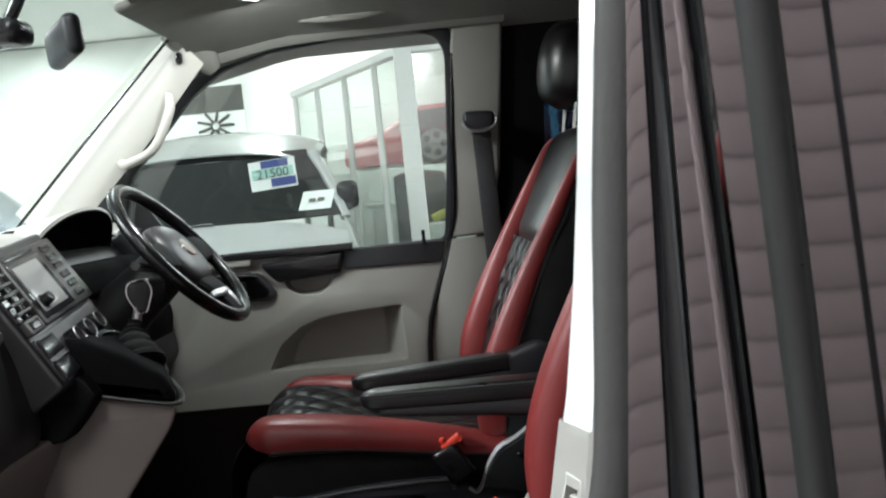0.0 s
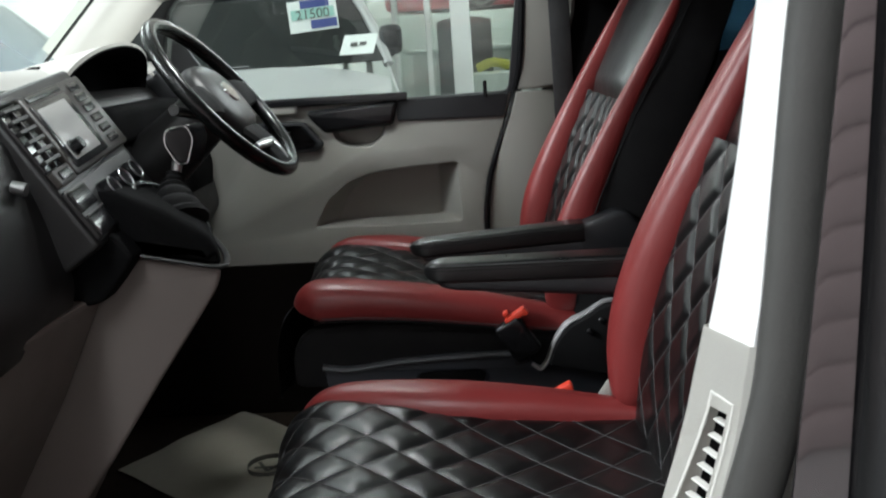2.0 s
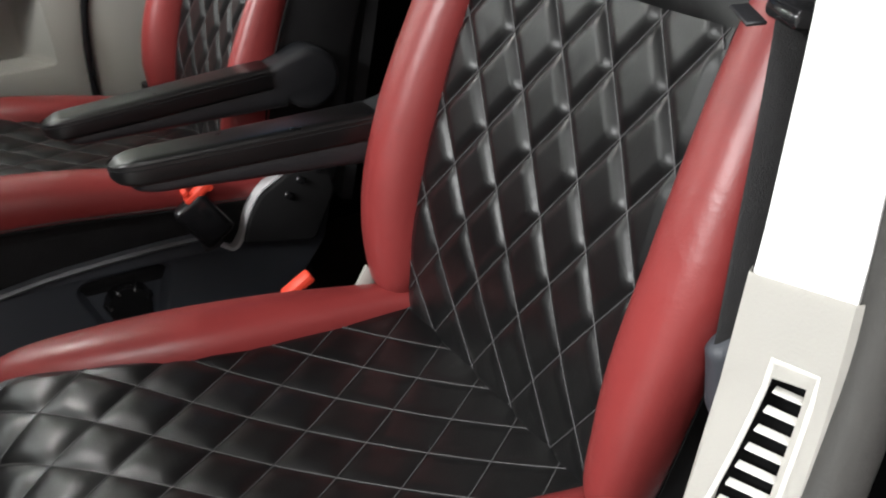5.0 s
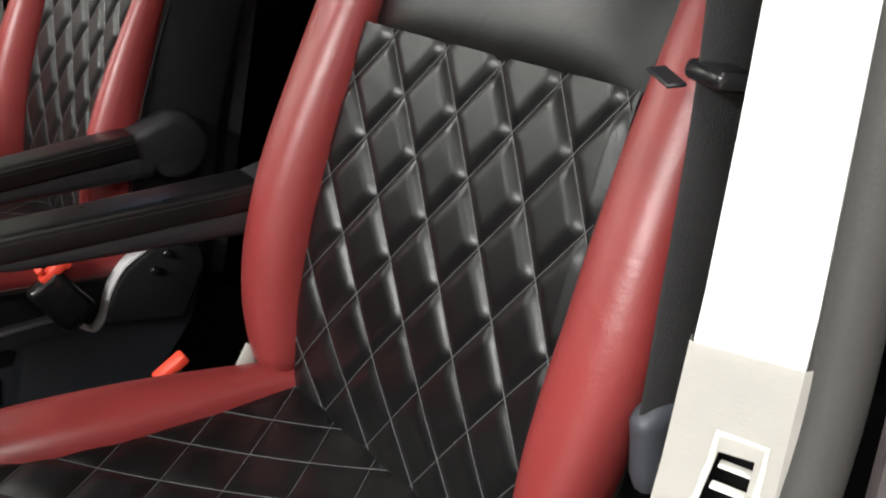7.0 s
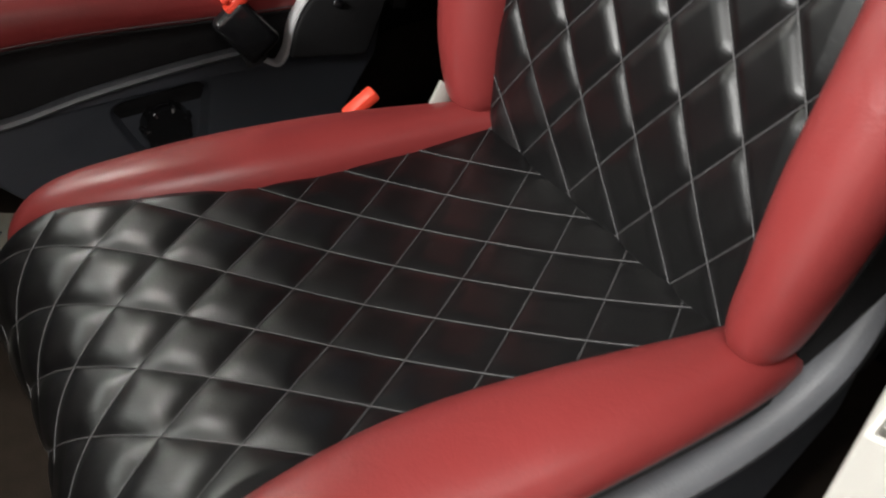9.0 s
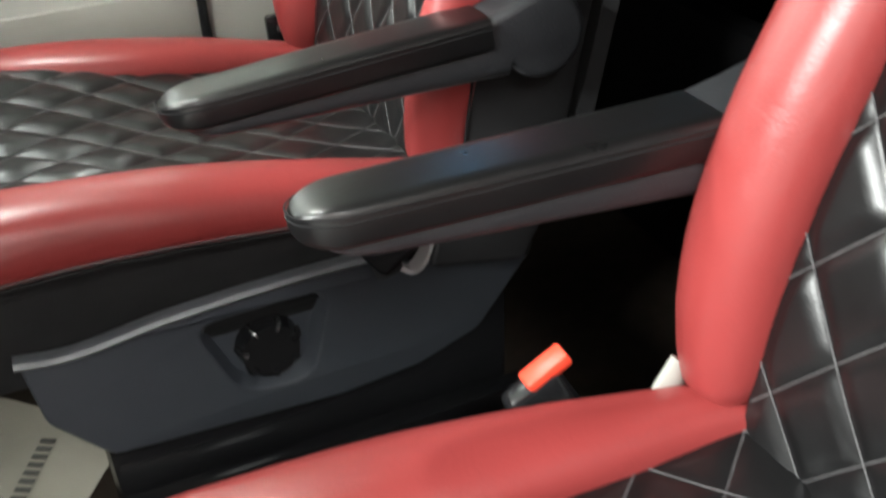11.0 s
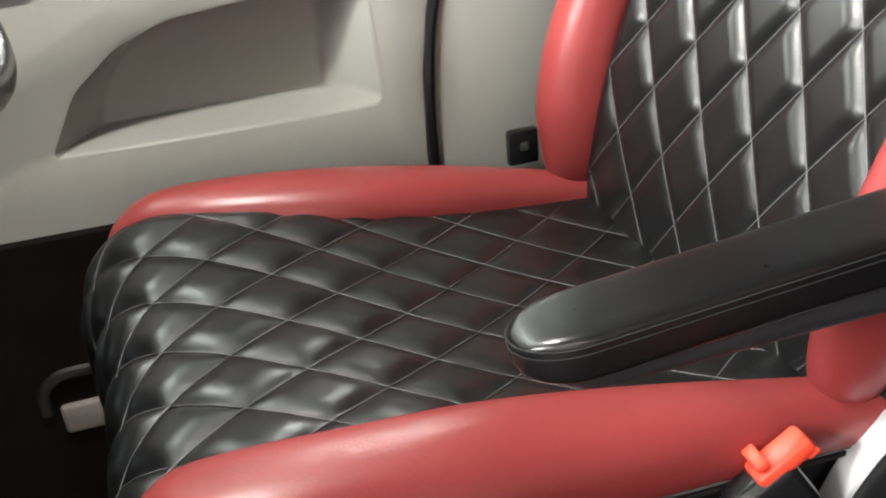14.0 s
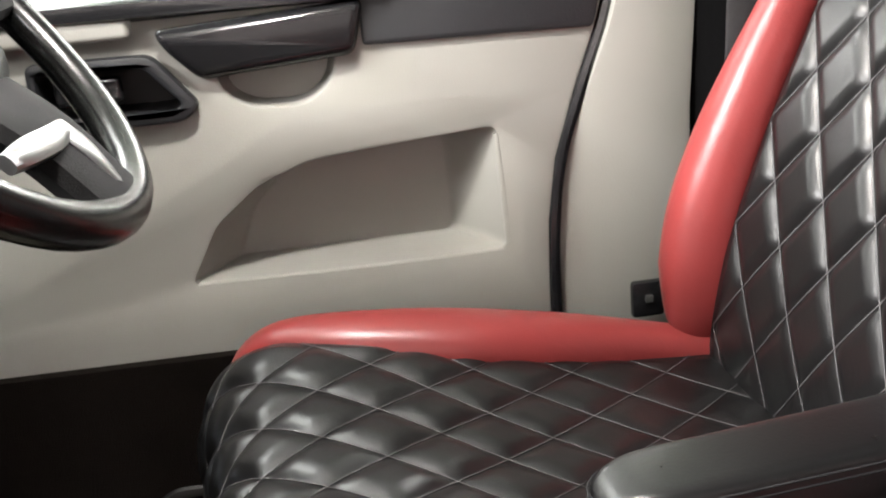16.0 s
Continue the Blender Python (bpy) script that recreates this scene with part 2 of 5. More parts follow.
def prism(poly, put, depth, holes=(), bev=0.0, seg=2):
    """A flat polygon with holes, extruded: put(a, b, d) gives the place of plane point (a, b) at depth d (0 front, 1 back)."""
    from mathutils.geometry import tessellate_polygon

    bm = bmesh.new()
    loops = [list(poly), *[list(h) for h in holes]]
    flat = [p for lo in loops for p in lo]
    tris = tessellate_polygon([[Vector((a, b, 0)) for a, b in lo] for lo in loops])
    fr = [bm.verts.new(put(a, b, 0.0)) for a, b in flat]
    bk = [bm.verts.new(put(a, b, depth)) for a, b in flat]
    for t in tris:
        try:
            bm.faces.new([fr[i] for i in t])
            bm.faces.new([bk[i] for i in reversed(t)])
        except ValueError:
            pass
    k = 0
    rim = []
    for lo in loops:
        for i in range(len(lo)):
            a, b = k + i, k + (i + 1) % len(lo)
            bm.faces.new((fr[a], fr[b], bk[b], bk[a]))
            rim.append((fr[a], fr[b]))
        k += len(lo)
    bmesh.ops.recalc_face_normals(bm, faces=bm.faces[:])
    if bev:
        es = [e for e in (bm.edges.get(p) for p in rim) if e]
        bmesh.ops.bevel(bm, geom=es, offset=bev, segments=seg, profile=0.5, affect="EDGES")
    return bm


def rounded(pts, r, n=5):
    """The polygon with its corners rounded."""
    out = []
    N = len(pts)
    for i, p in enumerate(pts):
        p, a, b = Vector(p), Vector(pts[i - 1]), Vector(pts[(i + 1) % N])
        ra = min(r, (a - p).length * 0.45, (b - p).length * 0.45)
        s0, s1 = p + (a - p).normalized() * ra, p + (b - p).normalized() * ra
        for k in range(n + 1):
            f = k / n
            q = (s0 * (1 - f) + p * f) * (1 - f) + (p * (1 - f) + s1 * f) * f
            out.append((q.x, q.y))
    return out


def interp(x, xs, ys):
    return float(np.interp(x, xs, ys))


# ---------------------------------------------------------------- showroom setting
def slab(name, c, s, material, label, cat):
    return tagged(link(name, box(c, s), material, smooth=False), label, cat, kind="structure")


slab("floor", (-0.5, 3.0, -0.05), (14, 14, 0.1), M_FLOOR, "grey polished showroom floor", "floor")
slab("ceiling", (-0.5, 3.0, 3.5), (14, 14, 0.1), M_WALL, "white showroom ceiling", "ceiling")
slab("wall_far", (-0.5, 9.0, 1.72), (14, 0.1, 3.43), M_WALL, "white painted showroom wall", "wall")
slab("wall_front", (-7.0, 3.0, 1.72), (0.1, 11.88, 3.43), M_WALL, "white painted showroom wall", "wall")
slab("wall_rear", (6.0, 3.0, 1.72), (0.1, 11.88, 3.43), M_WALL, "white painted showroom wall", "wall")
slab("wall_near", (-0.5, -3.1, 1.72), (14, 0.1, 3.43), M_VOID, "dark backing wall behind the slats", "wall")

# ---------------------------------------------------------------- van shell
# x runs to the rear of the van, y to the driver's door, z up


def side_y(z):
    """Inner face of the driver's side: upright to the window sill, leaning in above it."""
    return 1.28 if z < 1.37 else 1.28 - 0.105 * (z - 1.37) / 0.55


def put_side(a, b, d):
    return (a, side_y(b) + d, b)


tagged(link("cab_floor", box((-0.35, 0.44, 0.53), (2.1, 1.80, 0.06), 0.01), M_CARPET), "dark carpeted van cab floor", "floor", kind="structure")

# driver's door with its window opening and pocket
POCKET = rounded([(-0.625, 1.055), (-0.585, 1.125), (-0.53, 1.168), (-0.47, 1.19), (-0.40, 1.197), (-0.244, 1.207), (-0.240, 1.055)], 0.012, 3)
DOOR_EDGE = [(-0.10, 1.372), (-0.118, 1.31), (-0.145, 1.24), (-0.172, 1.16), (-0.184, 1.08), (-0.188, 0.98), (-0.188, 0.70)]
CUP = rounded([(-0.565, 1.330), (-0.55, 1.278), (-0.52, 1.260), (-0.46, 1.258), (-0.43, 1.282), (-0.42, 1.330)], 0.02)
LATCH = rounded([(-0.75, 1.322), (-0.635, 1.320), (-0.598, 1.276), (-0.61, 1.268), (-0.75, 1.270)], 0.008)
door = thing("door_1", "pale grey van driver's door with map pocket and dark sill", "door", kind="structure")
trim_poly = [*DOOR_EDGE, (-0.95, 0.70), (-1.0, 1.0), (-1.0, 1.372)]
part("door_trim", prism(trim_poly, put_side, 0.02, [POCKET, CUP, LATCH], 0.006), M_GREY_PLASTIC, door, "pale grey moulded door panel")
# shade thrown by wheel and dashboard is put into the kick panel's colour
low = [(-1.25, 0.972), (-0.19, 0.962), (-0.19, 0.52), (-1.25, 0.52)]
part("door_kick_panel", prism(low, lambda a, b, d: (a, 1.262 + d, b), 0.016), M_KICK_SHADE, door, "carpeted lower edge, darkened for shade")


def pocket_wall(poly, depth, insets=(0.006, 0.006, 0.004, 0.006)):
    """A recess behind an outline; insets: how far its floor keeps from the left, right, lower and upper ends."""
    bm = bmesh.new()
    n = len(poly)
    a0, a1, b0, b1 = min(p[0] for p in poly), max(p[0] for p in poly), min(p[1] for p in poly), max(p[1] for p in poly)
    il, ir, ib, it = insets
    rings = []
    for d, s_ in ((0.0, 0.0), (0.06, 0.04), (0.5, 0.45), (0.88, 0.88), (0.98, 0.99), (1.0, 1.08)):
        rings.append([bm.verts.new((a0 + il * s_ + (a - a0) * (1 - (il + ir) * s_ / (a1 - a0)), 1.286 + depth * d, b0 + ib * s_ + (b - b0) * (1 - (ib + it) * s_ / (b1 - b0)))) for a, b in poly])
    for r0, r1 in zip(rings, rings[1:]):
        for i in range(n):
            bm.faces.new((r0[i], r0[(i + 1) % n], r1[(i + 1) % n], r1[i]))
    bm.faces.new(rings[-1])
    bmesh.ops.recalc_face_normals(bm, faces=bm.faces[:])
    return bm


part("map_pocket", pocket_wall(POCKET, 0.078, (0.050, 0.055, 0.006, 0.006)), M_GREY_PLASTIC, door, "recessed grey map pocket")
part("pocket_lip", sweep(smooth_path([(-0.618, 1.285, 1.052), (-0.43, 1.284, 1.049), (-0.243, 1.284, 1.05), (-0.236, 1.284, 1.06), (-0.239, 1.284, 1.13), (-0.243, 1.285, 1.198)], 40), [(0.0040, 0.0050)] * 40, (0, 1, 0), 12), M_GREY_PLASTIC, door)
belt = rounded([(-0.39, 1.318), (-0.121, 1.313), (-0.106, 1.373), (-0.39, 1.373)], 0.006)
part("sill_strip", prism(belt, lambda a, b, d: (a, 1.272 + d, b), 0.03, bev=0.005), M_DARK_PLASTIC, door, "dark grey window sill strip")
pull = [(-0.607, 1.335), (-0.575, 1.298), (-0.40, 1.310), (-0.384, 1.371), (-0.618, 1.358)]
part("pull_handle", prism(rounded(pull, 0.012), lambda a, b, d: (a, 1.252 + d + 0.3 * abs(b - 1.345), b), 0.045, bev=0.012, seg=4), M_GLOSS_BLACK, door, "black grab bar")
part("door_reflector", box((-0.672, 1.257, 0.724), (0.056, 0.012, 0.042), 0.006, 3), M_TAUPE, door, "grey door edge reflector")
part("reflector_hood", sweep(smooth_path([(-0.716, 1.258, 0.735), (-0.712, 1.256, 0.768), (-0.690, 1.256, 0.788), (-0.650, 1.256, 0.790)], 14), [(0.006, 0.008)] * 14, (0, 1, 0), 8), M_SATIN_BLACK, door, "dark hood over the reflector")
part("window_seal", sweep(smooth_path([(-0.97, 1.266, 1.386), (-0.78, 1.264, 1.384), (-0.60, 1.264, 1.382), (-0.36, 1.268, 1.380)], 24), [(0.012, 0.011)] * 24, (0, 1, 0), 10, 3), M_GLOSS_BLACK, door, "black rubber window seal")
part("sill_cap", prism(rounded([(-0.96, 1.374), (-0.72, 1.378), (-0.64, 1.374), (-0.64, 1.352), (-0.96, 1.352)], 0.008, 3), lambda a, b, d: (a, 1.258 + d, b), 0.03, bev=0.006, seg=3), M_GREY_PLASTIC, door, "pale grey sill cap")
part("pull_cup", pocket_wall(CUP, 0.035), M_GREY_PLASTIC, door, "recessed finger cup")
rec = [(-0.76, 1.335), (-0.625, 1.333), (-0.578, 1.272), (-0.60, 1.255), (-0.76, 1.258)]
part("latch_frame", prism(rounded(rec, 0.012), lambda a, b, d: (a, 1.262 + d, b), 0.025, [LATCH], bev=0.005), M_DARK_PLASTIC, door, "dark latch surround")
part("latch_bowl", pocket_wall(LATCH, 0.045), M_SATIN_BLACK, door, "dark latch recess")
part("latch_lever", box((-0.70, 1.282, 1.298), (0.075, 0.014, 0.030), 0.006, 3), M_GLOSS_BLACK, door, "black latch lever")

# window frame above the sill
WIN = [(-0.108, 1.376), (-0.40, 1.374), (-0.72, 1.372), (-0.965, 1.50), (-0.93, 1.62), (-0.735, 1.815), (-0.64, 1.874), (-0.515, 1.907), (-0.33, 1.922), (-0.125, 1.922), (-0.078, 1.905), (-0.060, 1.865), (-0.078, 1.62)]
FRAME = [(-0.075, 1.37), (-0.045, 1.62), (-0.028, 1.88), (-0.05, 1.94), (-0.12, 1.955), (-0.33, 1.955), (-0.53, 1.94), (-0.66, 1.905), (-0.76, 1.85), (-0.98, 1.63), (-1.03, 1.48), (-1.0, 1.37)]
WINR = rounded(WIN, 0.02, 4)
part("window_frame", prism(FRAME, put_side, 0.03, [WINR], 0.004), M_DARK_PLASTIC, door, "black rubber-edged window frame")
glz = part("window_glass", prism([(a * 1.0, b) for a, b in WINR], lambda a, b, d: (a, side_y(b) + 0.016 + d, b), 0.004), M_GLASS, door, "clear side window glass", smooth=False)
glz.visible_shadow = False
part("lock_pin", cyl((-0.165, 1.27, 1.365), (-0.165, 1.267, 1.405), 0.005, n=10), M_GLOSS_BLACK, door, "black lock pin")
part("mirror_triangle", prism([(-0.97, 1.38), (-0.80, 1.375), (-0.93, 1.58)], lambda a, b, d: (a, 1.262 + d, b), 0.012, bev=0.003), M_DARK_PLASTIC, door)

# driver's side pillar
pil = thing("pillar_trim_driver", "pale grey plastic pillar trim beside the seat", "pillar trim", kind="structure")
PIL_L = [(-0.176, 0.70), (-0.176, 0.98), (-0.172, 1.08), (-0.160, 1.16), (-0.133, 1.24), (-0.106, 1.31), (-0.088, 1.372)]
part("lower_trim", prism([*PIL_L, (0.012, 1.372), (0.0, 1.20), (-0.002, 1.0), (0.02, 0.7)], lambda a, b, d: (a, side_y(b) + 0.012 + d - 0.03 * max(0, 1 - abs(a + 0.08) / 0.09) ** 0.7, b), 0.02, bev=0.006), M_GREY_PLASTIC, pil)
part("upper_trim", prism([(-0.088, 1.376), (-0.068, 1.62), (-0.046, 1.88), (-0.03, 1.96), (0.10, 1.96), (0.06, 1.55), (0.015, 1.376)], lambda a, b, d: (a, side_y(b) - 0.005 + d, b), 0.03, bev=0.012, seg=3), M_GREY_PLASTIC, pil)
part("switch_box", box((-0.071, 1.254, 0.973), (0.042, 0.014, 0.048), 0.005, 2), M_GLOSS_BLACK, pil, "small black switch plate")
part("switch_button", box((-0.071, 1.246, 0.975), (0.010, 0.006, 0.010), 0.002), M_RUBBER, pil)
part("door_seal", sweep(smooth_path([(a + 0.007, side_y(b) + 0.004, b) for a, b in DOOR_EDGE[::-1]] + [(-0.075, 1.262, 1.45), (-0.06, 1.225, 1.65), (-0.04, 1.19, 1.86)], 60), [(0.008, 0.008)] * 60, (0, 1, 0), 8), M_GLOSS_BLACK, pil, "black rubber door seal")
belt_d = thing("seat_belt", "black seat belt hanging from a pillar loop", "seat belt", "front seat belts")
part("loop_cover", prism(rounded([(-0.03, 1.705), (0.055, 1.700), (0.05, 1.66), (0.02, 1.645), (-0.025, 1.66)], 0.018), lambda a, b, d: (a, 1.155 + d, b), 0.03, bev=0.01, seg=3), M_DARK_PLASTIC, belt_d, "dark plastic belt loop cover")
part("loop_ring", sweep(smooth_path([(-0.03, 1.148, 1.675), (-0.015, 1.145, 1.655), (0.02, 1.142, 1.650), (0.05, 1.145, 1.660), (0.058, 1.148, 1.68)], 20), [(0.005, 0.005)] * 20, (0, 1, 0), 8), M_SILVER_TRIM, belt_d, "metal belt ring")
part("webbing", sweep(smooth_path([(0.015, 1.155, 1.655), (0.02, 1.165, 1.45), (0.025, 1.19, 1.2), (0.03, 1.20, 0.8)], 20), [(0.002, 0.024)] * 20, (0, 1, 0), 8, 6), M_BELT, belt_d, "black belt webbing")

# A pillar, roof, windscreen
ap = thing("pillar_trim_front", "pale plastic windscreen pillar trim with grab handle", "pillar trim", kind="structure")


def apillar(u, v):
    p = Vector((-1.16, 1.16, 1.50)).lerp(Vector((-0.705, 1.09, 1.918)), u)
    w = 0.085 - 0.025 * max(0, (u - 0.6) / 0.4)
    a = (v - 0.5) * 2
    out = Vector((-0.55, 0.25, 0.45)).normalized() * (-a * w) + Vector((0.3, -0.9, 0.1)) * (0.03 * (1 - a * a))
    return p + out


part("pillar_cover", grid(apillar, 24, 10, 0.012), M_APILLAR, ap)
part("pillar_handle", sweep(smooth_path([(-0.90, 1.09, 1.655), (-0.87, 1.05, 1.65), (-0.80, 1.04, 1.68), (-0.755, 1.045, 1.76), (-0.752, 1.06, 1.80), (-0.765, 1.09, 1.825)], 30), [(0.014, 0.012)] * 30, (0, 1, 0), 12), M_APILLAR, ap, "pale moulded grab handle")
part("handle_clip", box((-0.715, 1.05, 1.895), (0.018, 0.02, 0.032), 0.008, 2), M_GLOSS_BLACK, ap, "black clip")


def roof_f(u, v):
    x = -0.70 + 1.9 * u
    y = -0.42 + 1.68 * v
    e = 2 * v - 1
    z = 2.035 - 0.11 * abs(e) ** 3.0 - 0.05 * max(0, 0.12 - u) / 0.12
    return (x, y, z)


tagged(link("roof_lining", grid(roof_f, 30, 30, 0.03), M_HEADLINER), "grey felt roof lining of the van", "ceiling", kind="structure")
tagged(link("roof_rail_trim", sweep(smooth_path([(-0.735, 1.115, 1.895), (-0.66, 1.13, 1.93), (-0.5, 1.15, 1.965), (-0.3, 1.155, 1.975), (0.1, 1.155, 1.975)], 30), [(0.03, 0.055)] * 30, (0, 1, 0), 14), M_HEADLINER), "grey roof side trim over the door", "trim", kind="structure")
tagged(link("roof_corner_trim", sweep(smooth_path([(-0.745, 1.055, 1.965), (-0.700, 1.075, 1.935), (-0.668, 1.10, 1.900), (-0.650, 1.125, 1.868)], 16), [(0.040 * math.sin(math.pi * (i + 1.5) / 18) ** 0.5, 0.026 * math.sin(math.pi * (i + 1.5) / 18) ** 0.5) for i in range(16)], (0.6, 0, 0.7), 14, 2.4), M_HEADLINER), "grey felt corner over the windscreen pillar", "trim", kind="structure")
visor = thing("sun_visor", "grey padded sun visor folded against the roof", "sun visor")
part("visor_panel", box((-0.655, 0.86, 1.963), (0.16, 0.40, 0.022), 0.01, 3, pose(0, 0, 0, 0, -12, 0)), M_HEADLINER, visor)
part("visor_pivot", cyl((-0.72, 1.05, 1.95), (-0.72, 0.71, 1.95), 0.006, n=10), M_GREY_PLASTIC, visor)
rh = thing("roof_handle", "grey roof grab handle over the door", "handle")
part("grip", sweep(smooth_path([(-0.42, 1.085, 1.985), (-0.41, 1.06, 1.965), (-0.30, 1.05, 1.955), (-0.19, 1.06, 1.965), (-0.18, 1.085, 1.985)], 24), [(0.012, 0.011)] * 24, (0, 1, 0), 10), M_HEADLINER, rh)
ws = tagged(link("windscreen", grid(lambda u, v: (-1.26 + 0.56 * u - 0.07 * (1 - (2 * v - 1) ** 2), -0.40 + 1.64 * v, 1.46 + 0.52 * u), 10, 14, 0.005), M_GLASS), "clear curved van windscreen", "windscreen", kind="structure")
ws.visible_shadow = False
part("windscreen_edge", sweep(smooth_path([(-1.215, 1.10, 1.495), (-0.96, 1.07, 1.735), (-0.715, 1.04, 1.96)], 20), [(0.004, 0.004)] * 20, (0, 1, 0), 8), M_GLOSS_BLACK, ap)
mir = thing("rear_view_mirror", "black interior mirror on a black arm", "mirror")
part("mirror_arm", sweep(smooth_path([(-0.80, 0.44, 1.99), (-0.85, 0.44, 1.90), (-0.88, 0.44, 1.875)], 14), [(0.012, 0.012)] * 14, (0, 1, 0), 10), M_GLOSS_BLACK, mir)
part("mirror_shell", box((-0.765, 0.46, 1.85), (0.035, 0.21, 0.075), 0.022, 4, pose(0, 0, 0, 0, -4, 32)), M_DARK_PLASTIC, mir, "black mirror shell")
part("sensor_pod", box((-0.87, 0.45, 1.875), (0.09, 0.09, 0.05), 0.02, 3), M_GLOSS_BLACK, mir, "black sensor pod")

# load space behind the seats: its lack of light is put into near-black panels
rear = thing("load_space", "load space behind the seats, its darkness put in the colour", "van interior", kind="structure")
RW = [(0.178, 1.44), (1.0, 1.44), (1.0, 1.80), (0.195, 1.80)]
part("dark_side_panel", prism([(-0.06, 0.55), (2.4, 0.55), (2.4, 1.98), (0.02, 1.98), (-0.02, 1.40)], lambda a, b, d: (a, side_y(b) + 0.02 + d, b), 0.03, [rounded(RW, 0.03)]), M_VOID, rear)
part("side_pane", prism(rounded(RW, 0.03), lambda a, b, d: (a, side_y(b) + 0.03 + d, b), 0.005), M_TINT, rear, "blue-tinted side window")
part("dark_side_panel", box((1.4, -0.44, 1.25), (2.1, 0.03, 1.45)), M_VOID, rear)
part("dark_rear_panel", box((2.42, 0.42, 1.25), (0.03, 1.72, 1.45)), M_VOID, rear)
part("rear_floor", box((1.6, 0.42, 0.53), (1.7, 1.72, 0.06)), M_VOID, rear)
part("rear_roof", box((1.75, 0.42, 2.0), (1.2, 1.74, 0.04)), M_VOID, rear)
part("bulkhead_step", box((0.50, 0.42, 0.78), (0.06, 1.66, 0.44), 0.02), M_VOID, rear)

# ---------------------------------------------------------------- seats
CUSH = [(0.035, -0.012), (-0.10, 0.0), (-0.25, 0.022), (-0.38, 0.047), (-0.46, 0.051), (-0.512, 0.036), (-0.540, 0.0), (-0.552, -0.06), (-0.550, -0.14)]
BACK = [(-0.010, -0.02), (0.004, 0.10), (0.035, 0.215), (0.072, 0.32), (0.110, 0.415), (0.165, 0.54), (0.200, 0.615), (0.222, 0.648), (0.252, 0.660)]


def quilt_h(a, b, pa, pb, flat):
    """Height of a diamond quilt, 0 to 1: a along, b across, with their pitches; flat 0 is domed, 1 a flat pillow with steep sides."""
    w = 0.5 - 0.29 * flat
    h = 1.0
    for p in (a / pa + b / pb, a / pa - b / pb):
        d = abs(p - round(p))
        h *= 1 - (1 - min(1, d / w)) ** 2.2
    return h


def arc(path):
    d = [0.0]
    for a, b in zip(path, path[1:]):
        d.append(d[-1] + float(np.linalg.norm(np.array(b) - np.array(a))))
    return d


def quilt_panel(profile, half, pa, pb, puff, normal_sign, n_along=320, n_across=230, dish=0.0, top=None, shift=0.0, phase=(0.0, 0.0), flat=lambda f: 0.5):
    """A quilted panel over a profile in x and z, and its lines of stitching."""
    path = smooth_path([np.array(p) for p in profile], 400)
    d = np.array(arc(path))
    P = np.array(path)
    L = d[-1] if top is None else top

    def at(s):
        return np.array([np.interp(s, d, P[:, 0]), np.interp(s, d, P[:, 1])])

    def place(s, y, h):
        t = at(min(s + 0.004, d[-1])) - at(max(s - 0.004, 0))
        t /= np.linalg.norm(t) + 1e-9
        nrm = np.array([t[1], -t[0]]) * normal_sign
        q = at(s) + nrm * (h + dish * (y / 0.17) ** 2)
        return (q[0], y + shift, q[1])

    def f(u, v):
        s = u * L
        w = half(s / L)
        y = (2 * v - 1) * w
        edge = min(1, (1 - abs(2 * v - 1)) * 14, u * 30, 1)
        return place(s, y, puff_of(s) * quilt_h(s - phase[0], y + shift - phase[1], pa, pb, flat(u)) * edge)

    def puff_of(s):
        return puff(s / L)

    bm = grid(f, n_along, n_across)
    th = bmesh.new()
    # stitching: two families of slanted lines
    for fam in (1, -1):
        k0 = -30
        for k in range(k0, 31):
            pts = []
            for i in range(241):
                s = L * i / 240
                y = fam * (k - (s - phase[0]) / pa) * pb + phase[1] - shift
                if abs(y) < half(s / L) - 0.002:
                    pts.append(place(s, y, 0.0007 + 0.05 * puff_of(s)))
                elif pts:
                    if len(pts) > 4:
                        sweep(pts[::2], [(0.00055, 0.00055)] * len(pts[::2]), (0, 1, 0.1), 5, bm=th)
                    pts = []
            if len(pts) > 4:
                sweep(pts[::2], [(0.00055, 0.00055)] * len(pts[::2]), (0, 1, 0.1), 5, bm=th)
    return bm, th


RECESS = rounded([(-0.312, -0.098), (-0.158, -0.092), (-0.186, -0.212), (-0.270, -0.205)], 0.030, 5)


def prism_recess(poly, put, depth):
    """The walls and floor of a recess behind a hole."""
    bm = bmesh.new()
    cx, cz = (sum(p[k] for p in poly) / len(poly) for k in (0, 1))
    rings = [[bm.verts.new(put(cx + (a - cx) * s_, cz + (b - cz) * s_, d)) for a, b in poly] for d, s_ in ((0.002, 1.02), (0.006, 0.98), (depth * 0.8, 0.90), (depth, 0.86))]
    for r0, r1 in zip(rings, rings[1:]):
        for i in range(len(poly)):
            bm.faces.new((r0[i], r0[(i + 1) % len(poly)], r1[(i + 1) % len(poly)], r1[i]))
    bm.faces.new(rings[-1])
    bmesh.ops.recalc_face_normals(bm, faces=bm.faces[:])
    return bm


def taper(n, lo0, lo1, k=0.5):
    """Swell along a bolster: 0 at both ends, 1 between; lo0 and lo1 are the lengths of the ends."""
    out = []
    for i in range(n):
        u = i / (n - 1)
        a = min(1, u / lo0) if lo0 else 1
        b = min(1, (1 - u) / lo1) if lo1 else 1
        out.append(max(0.02, (1 - (1 - a) ** 2) ** k * (1 - (1 - b) ** 2) ** k))
    return out


